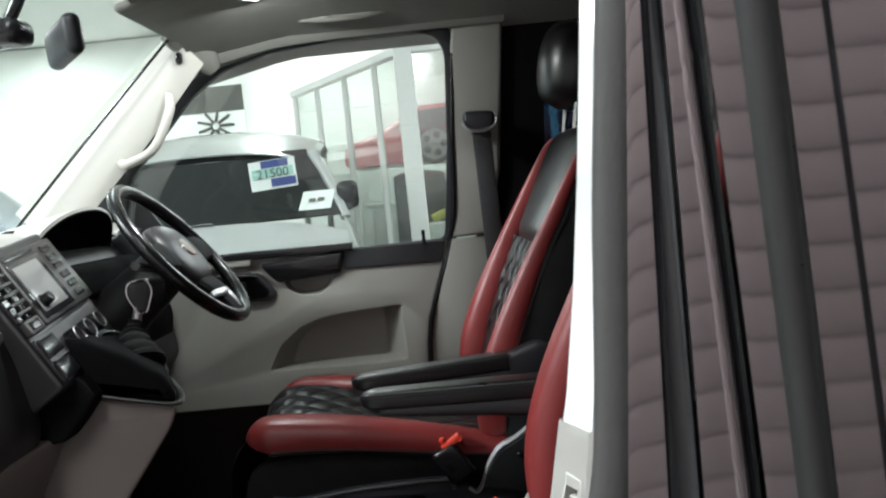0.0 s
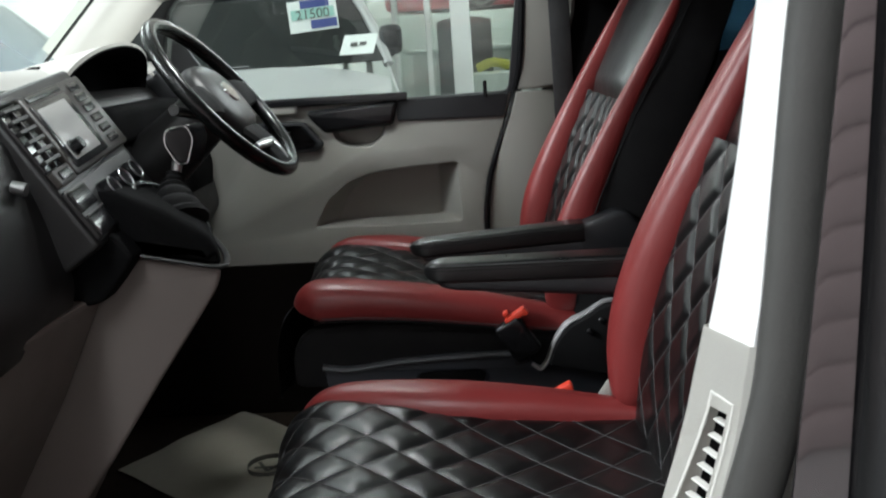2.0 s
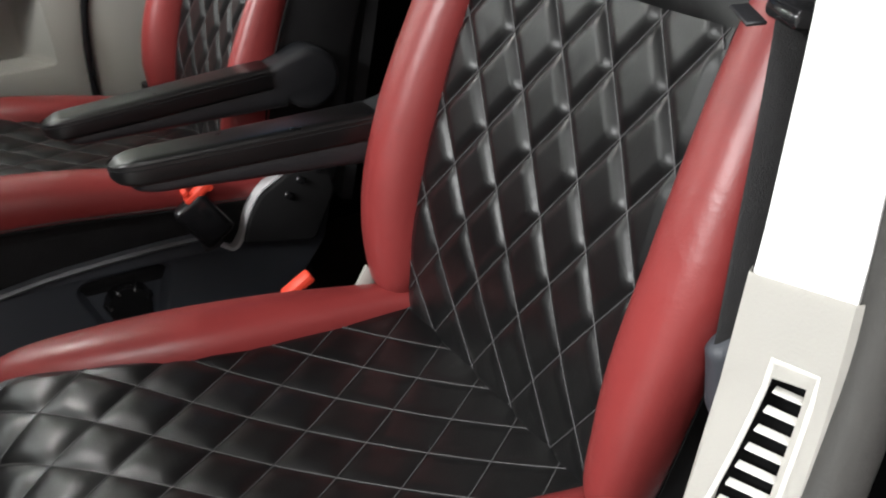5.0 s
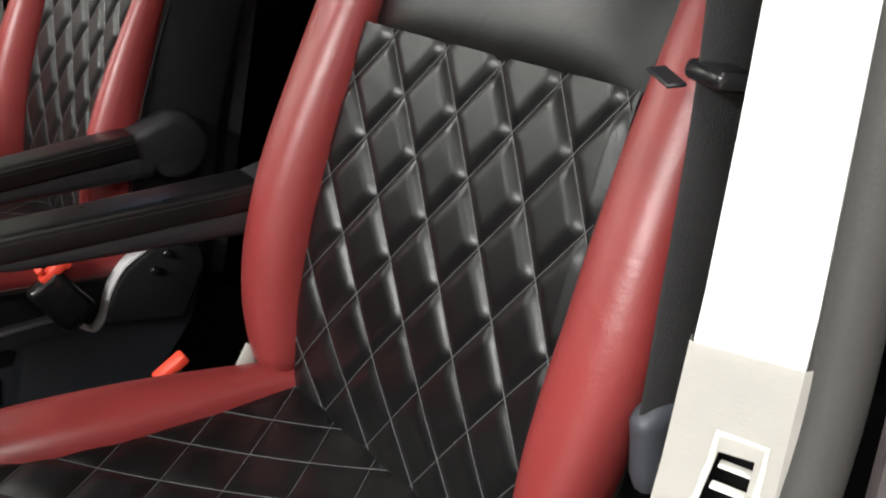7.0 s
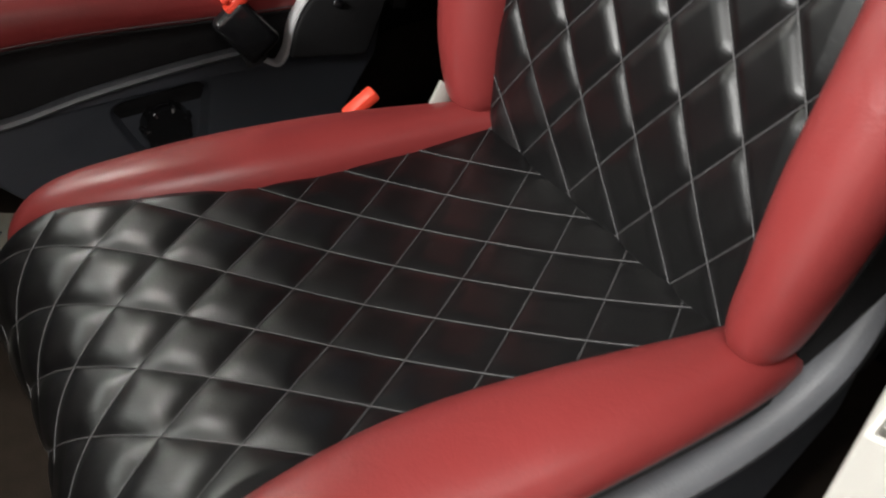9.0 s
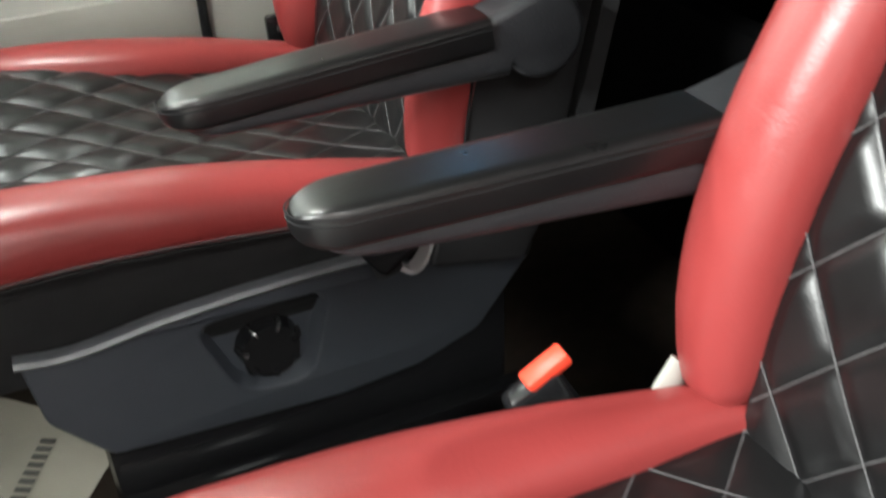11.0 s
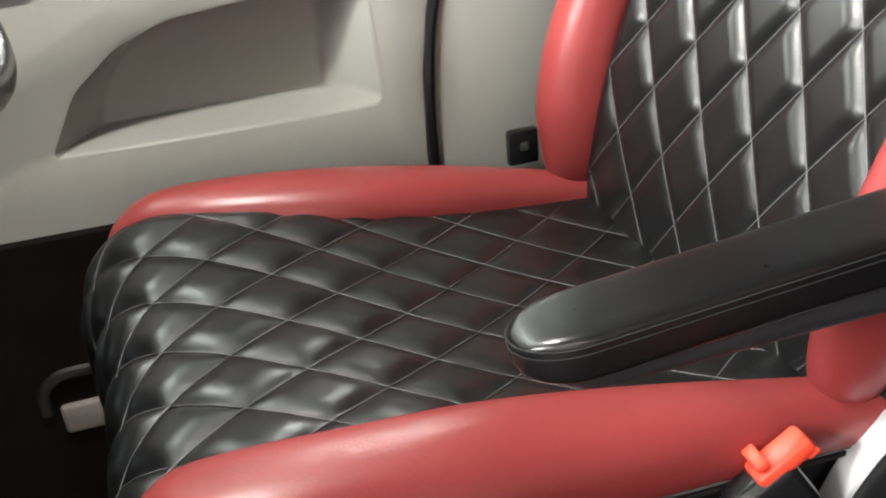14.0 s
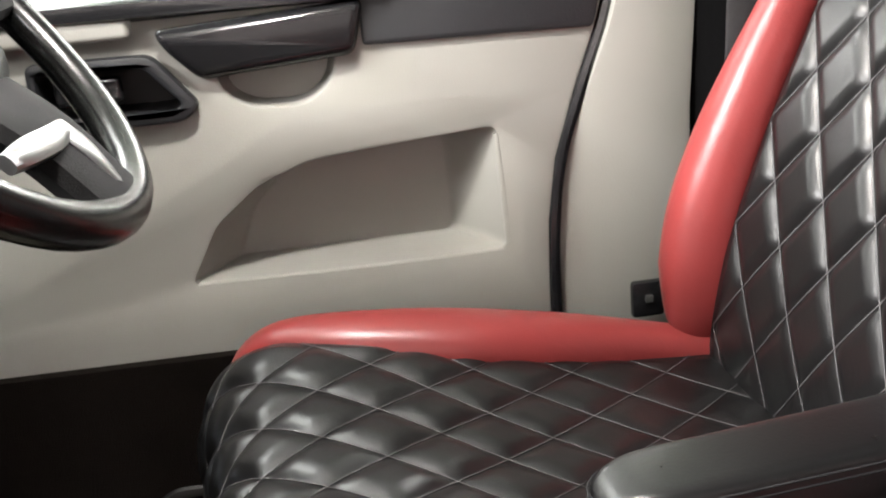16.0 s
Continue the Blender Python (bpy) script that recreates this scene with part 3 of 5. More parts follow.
def seat(origin, inner, name_label, arm_tip, arm_end, tilt=0.0, fat=0.0, shape=None, wide=(0.0, 0.0), top_w=0.0, slim=(1.0, 1.0), puffs=(0.0045, 0.0030), cush=0.0, lobe=False, quilt=((0.102, 0.085, 0.0, 0.0), (0.108, 0.082, 0.0, 0.0))):
    """A front seat; inner is +1 or -1, the y direction in which its armrest and buckle lie.
    shape: for each side, how far the backrest bolster is moved out, widened and brought forward at four heights."""
    shape = shape or {}
    ob = thing("front_seat", name_label, "car seat", "front seats", loc=origin)
    half_c = lambda f: interp(f, [0, 0.12, 0.35, 0.50, 0.62, 0.70, 0.80, 1], [0.202, 0.196, 0.187, 0.190, 0.203, 0.222, 0.236, 0.235])  # noqa: E731
    bm, th = quilt_panel([(x, z - tilt * x) for x, z in CUSH], half_c, quilt[0][0], quilt[0][1], lambda f: 0.0022 + puffs[0] * min(1, max(0, (f - 0.15) / 0.35)), 1, dish=0.012, phase=quilt[0][2:], flat=lambda f: 0.75 - 0.35 * min(1, max(0, (f - 0.15) / 0.35)))
    seat_p = part("seat_cushion", bm, M_BLACK_LEATHER, ob, "black diamond-quilted leather cushion")
    part("cushion_stitching", th, M_THREAD, seat_p, "grey diamond stitching")
    half_b = lambda f: interp(f, [0, 0.15, 0.6, 1], [0.197 + wide[0], 0.199 + wide[0], 0.197 + wide[0], 0.194 + wide[0]])  # noqa: E731
    bm, th = quilt_panel(BACK, half_b, quilt[1][0], quilt[1][1], lambda f: 0.0036 + puffs[1] * min(1, max(0, (f - 0.1) / 0.4)), -1, dish=0.010, top=0.452, shift=wide[1], phase=quilt[1][2:], flat=lambda f: 0.85)
    back_p = part("backrest", bm, M_BLACK_LEATHER, ob, "black diamond-quilted leather backrest")
    part("backrest_stitching", th, M_THREAD, back_p, "grey diamond stitching")
    # plain leather panel over the quilting
    up = smooth_path([np.array(p) for p in BACK], 300)
    dd = np.array(arc(up))
    U = np.array(up)

    def plain(u, v):
        s = 0.446 + (dd[-1] - 0.446) * u
        w = interp(u, [0, 0.5, 0.85, 1], [0.194 + 0.5 * top_w, 0.190 + top_w, 0.178 + 1.4 * top_w, 0.145 + 1.4 * top_w]) + wide[0]
        y = (2 * v - 1) * w + wide[1]
        bulge = (0.012 + 0.3 * top_w) * min(1, u * 8) ** 0.5 * (1 - abs(2 * v - 1) ** 4)
        x, z = np.interp(s, dd, U[:, 0]), np.interp(s, dd, U[:, 1])
        return (x - bulge * 0.9, y, z + bulge * 0.4)

    part("upper_panel", grid(plain, 24, 20), M_BLACK_LEATHER, ob, "plain black leather upper panel")
    # cushion bolsters
    for sy in (1, -1):
        n = 48
        stn = [(0.030, 0.222, -0.004, 0.028, 0.020), (-0.05, 0.222, 0.006, 0.030, 0.028), (-0.18, 0.224, 0.027, 0.042, 0.034), (-0.30, 0.226, 0.043, 0.048, 0.036), (-0.40, 0.234, 0.050, 0.042, 0.036), (-0.47, 0.247, 0.046, 0.034, 0.035), (-0.504, 0.254, 0.030, 0.026, 0.030), (-0.520, 0.256, 0.006, 0.018, 0.022)]
        grow = cush if sy != inner else 0.0
        stn = [(x, y + grow * min(1, -x / 0.1 + 0.4), z - tilt * x, w + grow * min(1, -x / 0.1 + 0.4), h) for x, y, z, w, h in stn]
        if sy == inner and lobe:  # fuller rounded front end
            stn = stn[:3] + [(-0.30, 0.226, 0.044, 0.049, 0.037), (-0.40, 0.231, 0.053, 0.048, 0.040), (-0.47, 0.233, 0.055, 0.050, 0.042), (-0.495, 0.231, 0.050, 0.046, 0.041), (-0.508, 0.228, 0.030, 0.036, 0.033)]
        ps = smooth_path(stn, n)
        pc = [(p[0], sy * p[1], p[2]) for p in ps]
        tp = taper(n, 0.05, 0.07)
        part("cushion_bolster", sweep(pc, [(p[3] * t, p[4] * t) for p, t in zip(ps, tp)], (0, 1, 0), 20, 2.3), M_RED_LEATHER, ob, "smooth red leather side bolster")
        pp = [(p[0], sy * (p[1] + p[3] * t * 0.86), p[2] - p[4] * t * 0.72) for p, t in zip(ps, tp)]
        part("bolster_piping", sweep(pp[3:-10], [(0.0022, 0.0022)] * (n - 13), (0, 1, 0), 6), M_SEAT_CLOTH, ob)
        ps2 = [(x, y + sy * 0.0012, z + 0.006) for x, y, z in pp]
        part("bolster_stitch", sweep(ps2[4:-12], [(0.0009, 0.0009)] * (n - 16), (0, 1, 0), 5), M_THREAD, ob, "pale seam stitching")
        # backrest bolsters
        stb = [(-0.016, 0.222, 0.005, 0.026, 0.030), (-0.013, 0.224, 0.07, 0.030, 0.038), (0.002, 0.227, 0.16, 0.031, 0.041), (0.036, 0.226, 0.26, 0.030, 0.038), (0.082, 0.222, 0.37, 0.028, 0.032), (0.134, 0.220, 0.48, 0.025, 0.026), (0.184, 0.210, 0.58, 0.021, 0.021), (0.212, 0.192, 0.632, 0.018, 0.018), (0.238, 0.160, 0.652, 0.014, 0.014)]
        qs = smooth_path(stb, n)
        mv, wd, fw = shape.get(sy, ([0] * 4, [0] * 4, [0] * 4))
        HZ = [0.0, 0.1, 0.25, 0.6]
        qs = [(p[0] - interp(p[2], HZ, fw), p[1] + fat + interp(p[2], HZ, mv), p[2], p[3] + fat + interp(p[2], HZ, wd), p[4] + 0.5 * interp(p[2], HZ, fw)) for p in qs]
        k = slim[0] if sy == inner else slim[1]
        qs = [(p[0], p[1], p[2], p[3] * interp(p[2], [0.1, 0.32, 0.6], [1, (1 + k) / 2, k]), p[4] * interp(p[2], [0.1, 0.32, 0.6], [1, (1 + k) / 2, k])) for p in qs]
        pb = [(p[0], sy * p[1], p[2]) for p in qs]
        tb = taper(n, 0.08, 0.08)
        part("backrest_bolster", sweep(pb, [(p[3] * t, p[4] * t) for p, t in zip(qs, tb)], (0, 1, 0), 20, 2.3), M_RED_LEATHER, ob, "smooth red leather backrest bolster")
        sd = [(-0.01, -0.01), (0.0, 0.12), (0.05, 0.27), (0.105, 0.43), (0.190, 0.62), (0.225, 0.648), (0.28, 0.645), (0.29, 0.60), (0.22, 0.40), (0.16, 0.20), (0.12, 0.0), (0.08, -0.06)]
        part("backrest_side", prism(rounded(sd, 0.03, 3), lambda a, b, d: (a + 0.012, sy * (interp(b, [0, 0.35, 0.66], [0.246, 0.242, 0.205]) + fat + interp(b, HZ, mv) - d), b), 0.03, bev=0.01), M_SEAT_CLOTH, ob, "black backrest side panel")
        part("backrest_piping", sweep([(p[0] + 0.024 * t, sy * (p[1] + 0.9 * p[3] * t), p[2]) for p, t in zip(qs, tb)][3:-3], [(0.0016, 0.0016)] * (n - 6), (0, 1, 0), 6), M_SEAT_CLOTH, ob)
        # side of the cushion under the bolster
        cs = [(0.06, -0.02), (-0.20, 0.0), (-0.40, 0.012), (-0.50, 0.0), (-0.534, -0.022), (-0.547, -0.06), (-0.545, -0.128), (-0.45, -0.125), (0.06, -0.105)]
        part("cushion_side", prism(rounded(cs, 0.02, 3), lambda a, b, d: (a, sy * (0.238 - d + 0.10 * min(0, b)), b - tilt * a), 0.03, bev=0.012), M_SEAT_CLOTH, ob, "black cushion side panel")
        # moulded seat base
        sh = [(-0.485, -0.080), (-0.43, -0.087), (-0.33, -0.074), (-0.20, -0.066), (-0.092, -0.062), (-0.076, -0.084), (-0.057, -0.090), (-0.006, -0.062), (0.001, -0.040), (0.035, 0.0), (0.066, 0.020), (0.10, 0.030), (0.118, 0.020), (0.12, -0.03), (0.10, -0.12), (0.03, -0.215), (-0.05, -0.245), (-0.15, -0.255), (-0.42, -0.24), (-0.475, -0.17)]
        base = part("base_shroud", prism(rounded(sh, 0.010, 3), lambda a, b, d: (a, sy * (0.238 - d + 0.06 * min(0, b + 0.06)), b), 0.035, [RECESS] if sy == inner else [], bev=0.005, seg=3), M_BASE_PLASTIC, ob, "slate grey moulded seat base")
        lipp = smooth_path([(-0.487, sy * 0.240, -0.078), (-0.43, sy * 0.240, -0.083), (-0.33, sy * 0.240, -0.070), (-0.20, sy * 0.240, -0.062), (-0.105, sy * 0.240, -0.061)], 24)
        part("shroud_lip", sweep(lipp, [(0.012, 0.006)] * 24, (0, 1, 0), 8), M_BASE_EDGE, base, "shroud edge paled for light from above")
        if sy != inner:
            fl = smooth_path([(0.10, sy * 0.240, 0.075), (0.07, sy * 0.256, 0.030), (0.02, sy * 0.264, -0.012), (-0.06, sy * 0.266, -0.043), (-0.18, sy * 0.262, -0.060), (-0.32, sy * 0.252, -0.070)], 30)
            part("base_flange", sweep(fl, [(0.018 * t, 0.012 * t) for t in taper(30, 0.1, 0.3)], (0, 1, 0.4), 12, 2.4), M_BASE_EDGE, base, "flared pale slate base edge")
        if sy == inner:
            lip2 = smooth_path([(-0.078, sy * 0.240, -0.083), (-0.062, sy * 0.244, -0.090), (-0.048, sy * 0.252, -0.070), (-0.035, sy * 0.256, -0.030), (-0.012, sy * 0.257, 0.003), (0.022, sy * 0.257, 0.021), (0.055, sy * 0.257, 0.043), (0.080, sy * 0.257, 0.047)], 40)
            part("bowl_edge", sweep(lip2, [(interp(k, [0, 8, 24, 32, 39], [0.005, 0.012, 0.014, 0.008, 0.004]), 0.004) for k in range(40)], (0, 1, 0), 10, 3), M_BOWL, base, "buckle bowl edge paled for the light on it")
            for cx, cz in ((0.030, -0.010), (0.052, 0.012)):
                part("cover_clip", box((cx, sy * 0.276, cz), (0.016, 0.010, 0.012), 0.004, 3, pose(0, 0, 0, 0, 35, 0)), M_GLOSS_BLACK, base, "glossy black cover clip")
            part("cover_screw", cyl((0.082, sy * 0.272, 0.024), (0.082, sy * 0.281, 0.024), 0.008, 0.005, 14), M_GLOSS_BLACK, base, "black screw cap")
        if sy == inner:
            hole = prism_recess(RECESS, lambda a, b, d: (a, sy * (0.238 - d + 0.06 * min(0, b + 0.06)), b), 0.020)
            part("knob_recess", hole, M_BASE_PLASTIC, base, "recessed slate knob surround")
            kx, kz, ky = -0.232, -0.154, sy * 0.214
            part("lumbar_knob", cyl((kx, ky, kz), (kx, ky + sy * 0.022, kz), 0.037, 0.033, 28), M_GLOSS_BLACK, base, "gloss black adjuster knob")
            for w in range(7):
                a = 0.3 + w * 0.9
                part("knob_ridge", sweep(smooth_path([(kx + r * math.cos(a), ky + sy * h, kz + r * math.sin(a)) for r, h in ((0.036, 0.006), (0.034, 0.019), (0.026, 0.023))], 6), [(0.004, 0.004)] * 6, (0, 1, 0.2), 8), M_GLOSS_BLACK, base)
            ear = [(-0.05, -0.078), (-0.036, -0.032), (-0.012, 0.000), (0.022, 0.018), (0.055, 0.040), (0.082, 0.044), (0.102, 0.028), (0.112, -0.02), (0.07, -0.10)]
            part("shroud_ear", prism(rounded(ear, 0.012, 4), lambda a, b, d: (a, sy * (0.274 - d), b), 0.038, bev=0.006, seg=3), M_SEAT_CLOTH, base, "black belt anchor cover")
    part("back_shell", grid(lambda u, v: ((0.13 + 0.165 * u + 0.02 * math.sin(math.pi * v)), (2 * v - 1) * interp(u, [0, 0.6, 1], [0.245, 0.230, 0.16]), -0.05 + 0.70 * u), 16, 12, 0.02), M_SEAT_CLOTH, ob, "black seat back shell")
    part("cushion_core", box((-0.235, 0, -0.085), (0.55, 0.44, 0.10), 0.02), M_SEAT_CLOTH, ob, "black cushion underside")
    part("seat_box", box((-0.17, 0, -0.275), (0.52, 0.395, 0.27), 0.015), M_GLOSS_BLACK, ob, "black steel seat box")
    for sy in (1, -1):
        part("slide_rail", box((-0.17, sy * 0.222, -0.335), (0.54, 0.03, 0.03), 0.004), M_GLOSS_BLACK, ob, "black slide rail")
    # headrest
    hr = part("headrest", sweep(smooth_path([(0.212, 0, 0.708), (0.219, 0, 0.738), (0.231, 0, 0.803), (0.244, 0, 0.870), (0.254, 0, 0.905)], 20), [(0.128 * t, 0.080 * t) for t in taper(20, 0.55, 0.45)], (0, 1, 0), 24, 2.2), M_BLACK_LEATHER, ob, "black leather headrest")
    for sy in (1, -1):
        part("headrest_post", cyl((0.212, sy * 0.075, 0.62), (0.230, sy * 0.075, 0.77), 0.007, n=12), M_CHROME, hr, "chrome headrest post")
    # armrest
    tip, end = Vector(arm_tip), Vector(arm_end)
    ax = (end - tip).normalized()
    ang = math.degrees(math.atan2(ax.z, ax.x))
    L = (end - tip).length

    def arm_xf(x, y, z):
        return Vector((tip.x, tip.y, tip.z)) + Vector((ax.x * x - ax.z * z, y, ax.z * x + ax.x * z))

    def arm_plan(x0, length, w0, w1, nose):
        """Plan of an arm with a long rounded nose."""
        tip_arc = [(x0 + nose * (1 - math.cos(w)), w0 * math.sin(w)) for w in [math.pi * (k - 8) / 16 for k in range(17)]]
        return tip_arc + [(x0 + length, w1), (x0 + length, -w1)]

    outline = arm_plan(0.0, L, 0.027, 0.031, 0.040)

    def arm_body(x0, length, w0, w1, nose, top, low0, low1, power):
        """A padded bar under the axis: top is its upper side, low0 and low1 its underside at the tip and at the end."""
        xs = [x0 + nose * (1 - math.cos(k * math.pi / 28)) for k in range(14)] + [x0 + nose + (length - nose) * k / 24 for k in range(25)]
        path, radii = [], []
        for x in xs:
            f = min(1, max(0, (x - x0) / nose))
            w = max(0.003, (w0 + (w1 - w0) * (x - x0) / length) * math.sqrt(1 - (1 - f) ** 2))
            lo, g = low0 + (low1 - low0) * (x - x0) / length, (1 - (1 - min(1, f * 1.3)) ** 2) ** 0.4
            h = max(0.002, 0.5 * (top - lo) * g)
            path.append(arm_xf(x, 0, 0.5 * (top + lo))), radii.append((w, h))
        return sweep(path, radii, (0, 1, 0), 36, power)

    arm = part("armrest", arm_body(0.0, L, 0.027, 0.031, 0.042, -0.001, -0.033, -0.037, 6.5), M_ARM_LEATHER, ob, "black stitched leather armrest")
    part("armrest_carrier", arm_body(0.020, L, 0.022, 0.027, 0.040, -0.026, -0.045, -0.072, 3.0), M_DARK_PLASTIC, arm, "dark plastic armrest carrier")
    side = [(L - 0.012, -0.066), (L - 0.012, -0.006), (L + 0.035, 0.004), (L + 0.06, 0.011)]
    side += [(L + 0.062 + 0.047 * math.cos(w), -0.036 + 0.047 * math.sin(w)) for w in [1.4 - 0.25 * k for k in range(17)]]
    part("armrest_pivot", prism(side, lambda p, q, d: arm_xf(p, -0.027 + d, q), 0.054, bev=0.010, seg=3), M_DARK_PLASTIC, arm, "rounded slate plastic armrest pivot")
    for z in (-0.0075, -0.0125):
        pts = [arm_xf(a - 0.0003, b * 1.006, z) for a, b in outline]
        part("arm_stitch", sweep(pts + pts[:1], [(0.0008, 0.0008)] * (len(pts) + 1), (0, 0, 1), 5, caps=False), M_SEAT_CLOTH, arm)
    return ob


drv = seat((-0.030, 0.888, 0.962), -1, "driver's black quilted leather seat with red bolsters", (-0.307, -0.270, 0.177), (0.014, -0.270, 0.206), shape={1: ([0.0, 0.006, 0.010, 0.012], [-0.006, 0.004, 0.008, -0.012], [0.0, 0.010, 0.012, 0.010]), -1: ([0.0, 0.0, 0.002, 0.020], [-0.006, -0.005, -0.003, -0.010], [0.0, 0.0, 0.0, -0.004])}, top_w=0.038, slim=(0.55, 0.75), lobe=True, quilt=((0.1040, 0.0800, 0.0170, 0.0030), (0.1130, 0.0782, 0.0047, 0.0)))
drv.rotation_euler = (0, radians(2.0), radians(2.5))
pas = seat((0.058, 0.012, 0.935), 1, "passenger's black quilted leather seat with red bolsters", (-0.328, 0.297, 0.243), (-0.012, 0.297, 0.242), -0.040, 0.006, shape={1: ([0.0, 0.002, 0.005, 0.004], [-0.004, 0.002, 0.009, 0.015], [0.0, 0.006, 0.008, 0.004]), -1: ([0.002, 0.018, 0.032, 0.024], [-0.010, -0.006, 0.006, 0.002], [0.0, 0.0, 0.0, 0.0])}, wide=(0.009, -0.009), puffs=(0.0024, 0.0026), cush=0.009, quilt=((0.0969, 0.0855, 0.0121, -0.0214), (0.1066, 0.0851, 0.0711, 0.0106)))

part("recliner_cover", sweep(smooth_path([(-0.072, 0.246, 0.0), (-0.062, 0.247, 0.020), (-0.045, 0.248, 0.045)], 10), [(0.006, 0.013)] * 10, (0, 1, 0), 10, 3), M_GREY_PLASTIC, pas, "pale grey recliner cover")


def buckle(name, loc, tilt, lean):
    ob = thing("seat_belt_buckle", "black belt buckle with bright red release button", "seat belt buckle", "belt buckles", loc=loc)
    m = pose(0, 0, 0, lean, tilt, 0)
    part("buckle_body", box((0.0, 0, -0.045), (0.058, 0.026, 0.085), 0.010, 3, m), M_GLOSS_BLACK, ob)
    part("release_button", box((-0.002, 0, 0.0), (0.046, 0.022, 0.014), 0.004, 2, m), M_BUCKLE_RED, ob, "bright red release button")
    for dx in (-0.021, 0.017) if name == "d" else ():
        part("button_ridge", box((dx, 0, 0.0055), (0.010, 0.021, 0.007), 0.002, 2, m), M_BUCKLE_RED, ob, "raised red button end")
    part("buckle_stalk", sweep(smooth_path([(0.0, 0, -0.07), (0.004, 0, -0.08), (0.008, 0, -0.095)], 10), [(0.006, 0.016)] * 10, (0, 1, 0), 8), M_BELT, ob)
    return ob


buckle("d", (-0.126, 0.612, 0.991), -33, 0)
buckle("p", (-0.064, 0.346, 0.938), -29, 0)

# ---------------------------------------------------------------- dashboard
dash = thing("dashboard", "van dashboard in dark and pale plastic", "dashboard")
DPROF = [(-1.27, 1.44), (-1.10, 1.455), (-0.99, 1.455), (-0.945, 1.450), (-0.925, 1.43), (-0.90, 1.36), (-0.875, 1.25), (-0.86, 1.14), (-0.90, 1.08), (-1.0, 1.05), (-1.27, 1.05)]
part("dash_body", prism(rounded(DPROF, 0.02, 3), lambda a, b, d: (a, 1.255 - d, b), 1.64), M_SATIN_BLACK, dash, "dark grey dashboard moulding")


def dash_top(x1, y0, y1):
    def f(u, v):
        x = -1.26 + (x1 + 1.26) * u
        w = (x + 1.26) / 0.335
        return (x, y0 + (y1 - y0) * v, 1.462 + 0.046 * math.sin(min(1, w * 1.3) * math.pi / 2) - 0.03 * max(0, w - 0.85) / 0.15)

    return grid(f, 14, 16, 0.006)


part("dash_top", dash_top(-0.925, -0.37, 0.618), M_DASH_TOP, dash, "pale grey dashboard top")
part("dash_top", dash_top(-1.085, 0.618, 1.075), M_DASH_TOP, dash, "pale grey dashboard top")
part("dash_top", dash_top(-0.925, 1.075, 1.24), M_DASH_TOP, dash, "pale grey dashboard top")
# instrument binnacle
def hood(u, v, r, z0, h):
    """Arched instrument hood: its rim leans back over the dials."""
    s_ = math.sin(math.pi * v)
    return (-1.10 + 0.145 * u + 0.055 * u * s_, 0.845 - r * math.cos(math.pi * v) * (0.9 + 0.1 * u), z0 + h * (0.7 + 0.3 * u) * s_**0.6)


bn = part("binnacle", grid(lambda u, v: hood(u, v, 0.235, 1.42, 0.130), 8, 30, 0.008), M_DASH_TOP, dash, "arched instrument hood")
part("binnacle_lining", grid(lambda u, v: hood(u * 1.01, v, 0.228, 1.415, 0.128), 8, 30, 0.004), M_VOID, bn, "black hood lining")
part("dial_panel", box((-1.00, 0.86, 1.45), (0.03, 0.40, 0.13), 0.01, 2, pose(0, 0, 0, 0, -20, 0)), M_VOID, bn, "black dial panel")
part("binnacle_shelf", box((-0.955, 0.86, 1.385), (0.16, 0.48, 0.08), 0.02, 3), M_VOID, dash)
dv = part("side_vent", box((-0.915, 1.15, 1.445), (0.05, 0.14, 0.085), 0.012, 3, pose(0, 0, 0, 0, -35, 0)), M_DARK_PLASTIC, dash, "dark side air vent")
for i in range(5):
    part("vent_slat", box((-0.893, 1.105 + 0.022 * i, 1.455), (0.012, 0.008, 0.06), 0.002, 1, pose(0, 0, 0, 0, -35, 0)), M_GLOSS_BLACK, dv)
# centre stack: a face sloping back and down
SA, SB = Vector((-0.905, 0, 1.485)), Vector((-0.765, 0, 1.270))
SLOPE = (SB - SA).normalized()
SNORM = Vector((-SLOPE.z, 0, SLOPE.x))


def stack(s, y, h):
    """Place on the centre stack: s metres down its slope, y across, h proud of it."""
    p = SA + SLOPE * s + SNORM * h
    return (p.x, y, p.z)


def fascia(a, b, h):
    """Place on the centre stack, whose rows rise a little towards the driver."""
    return stack(a - 0.12 * (b - 0.30), b, h)


def plate(a0, a1, b0, b1, r=0.004, out=0.010, depth=0.010, bev=0.002):
    """A raised plate on the centre stack from a0 to a1 down it and from b0 to b1 across."""
    return prism(rounded([(a0, b0), (a0, b1), (a1, b1), (a1, b0)], r), lambda a, b, d: fascia(a, b, out - d), depth, bev=bev)


part("stack_housing", prism(rounded([(0.010, 0.248), (0.010, 0.60), (0.285, 0.585), (0.285, 0.240)], 0.014), lambda a, b, d: fascia(a, b, -d), 0.10, bev=0.010, seg=3), M_SATIN_BLACK, dash, "dark centre stack")
radio = part("radio_unit", plate(0.032, 0.178, 0.326, 0.592, 0.008, 0.010, 0.02, 0.003), M_FASCIA, dash, "radio with pale screen")
part("radio_bezel", plate(0.052, 0.170, 0.338, 0.492, 0.006, 0.0125, 0.006), M_GLOSS_BLACK, radio, "gloss black screen bezel")
part("radio_screen", plate(0.062, 0.158, 0.350, 0.468, 0.004, 0.0140, 0.004, 0.0008), M_SCREEN, radio, "screen paled for its reflection")
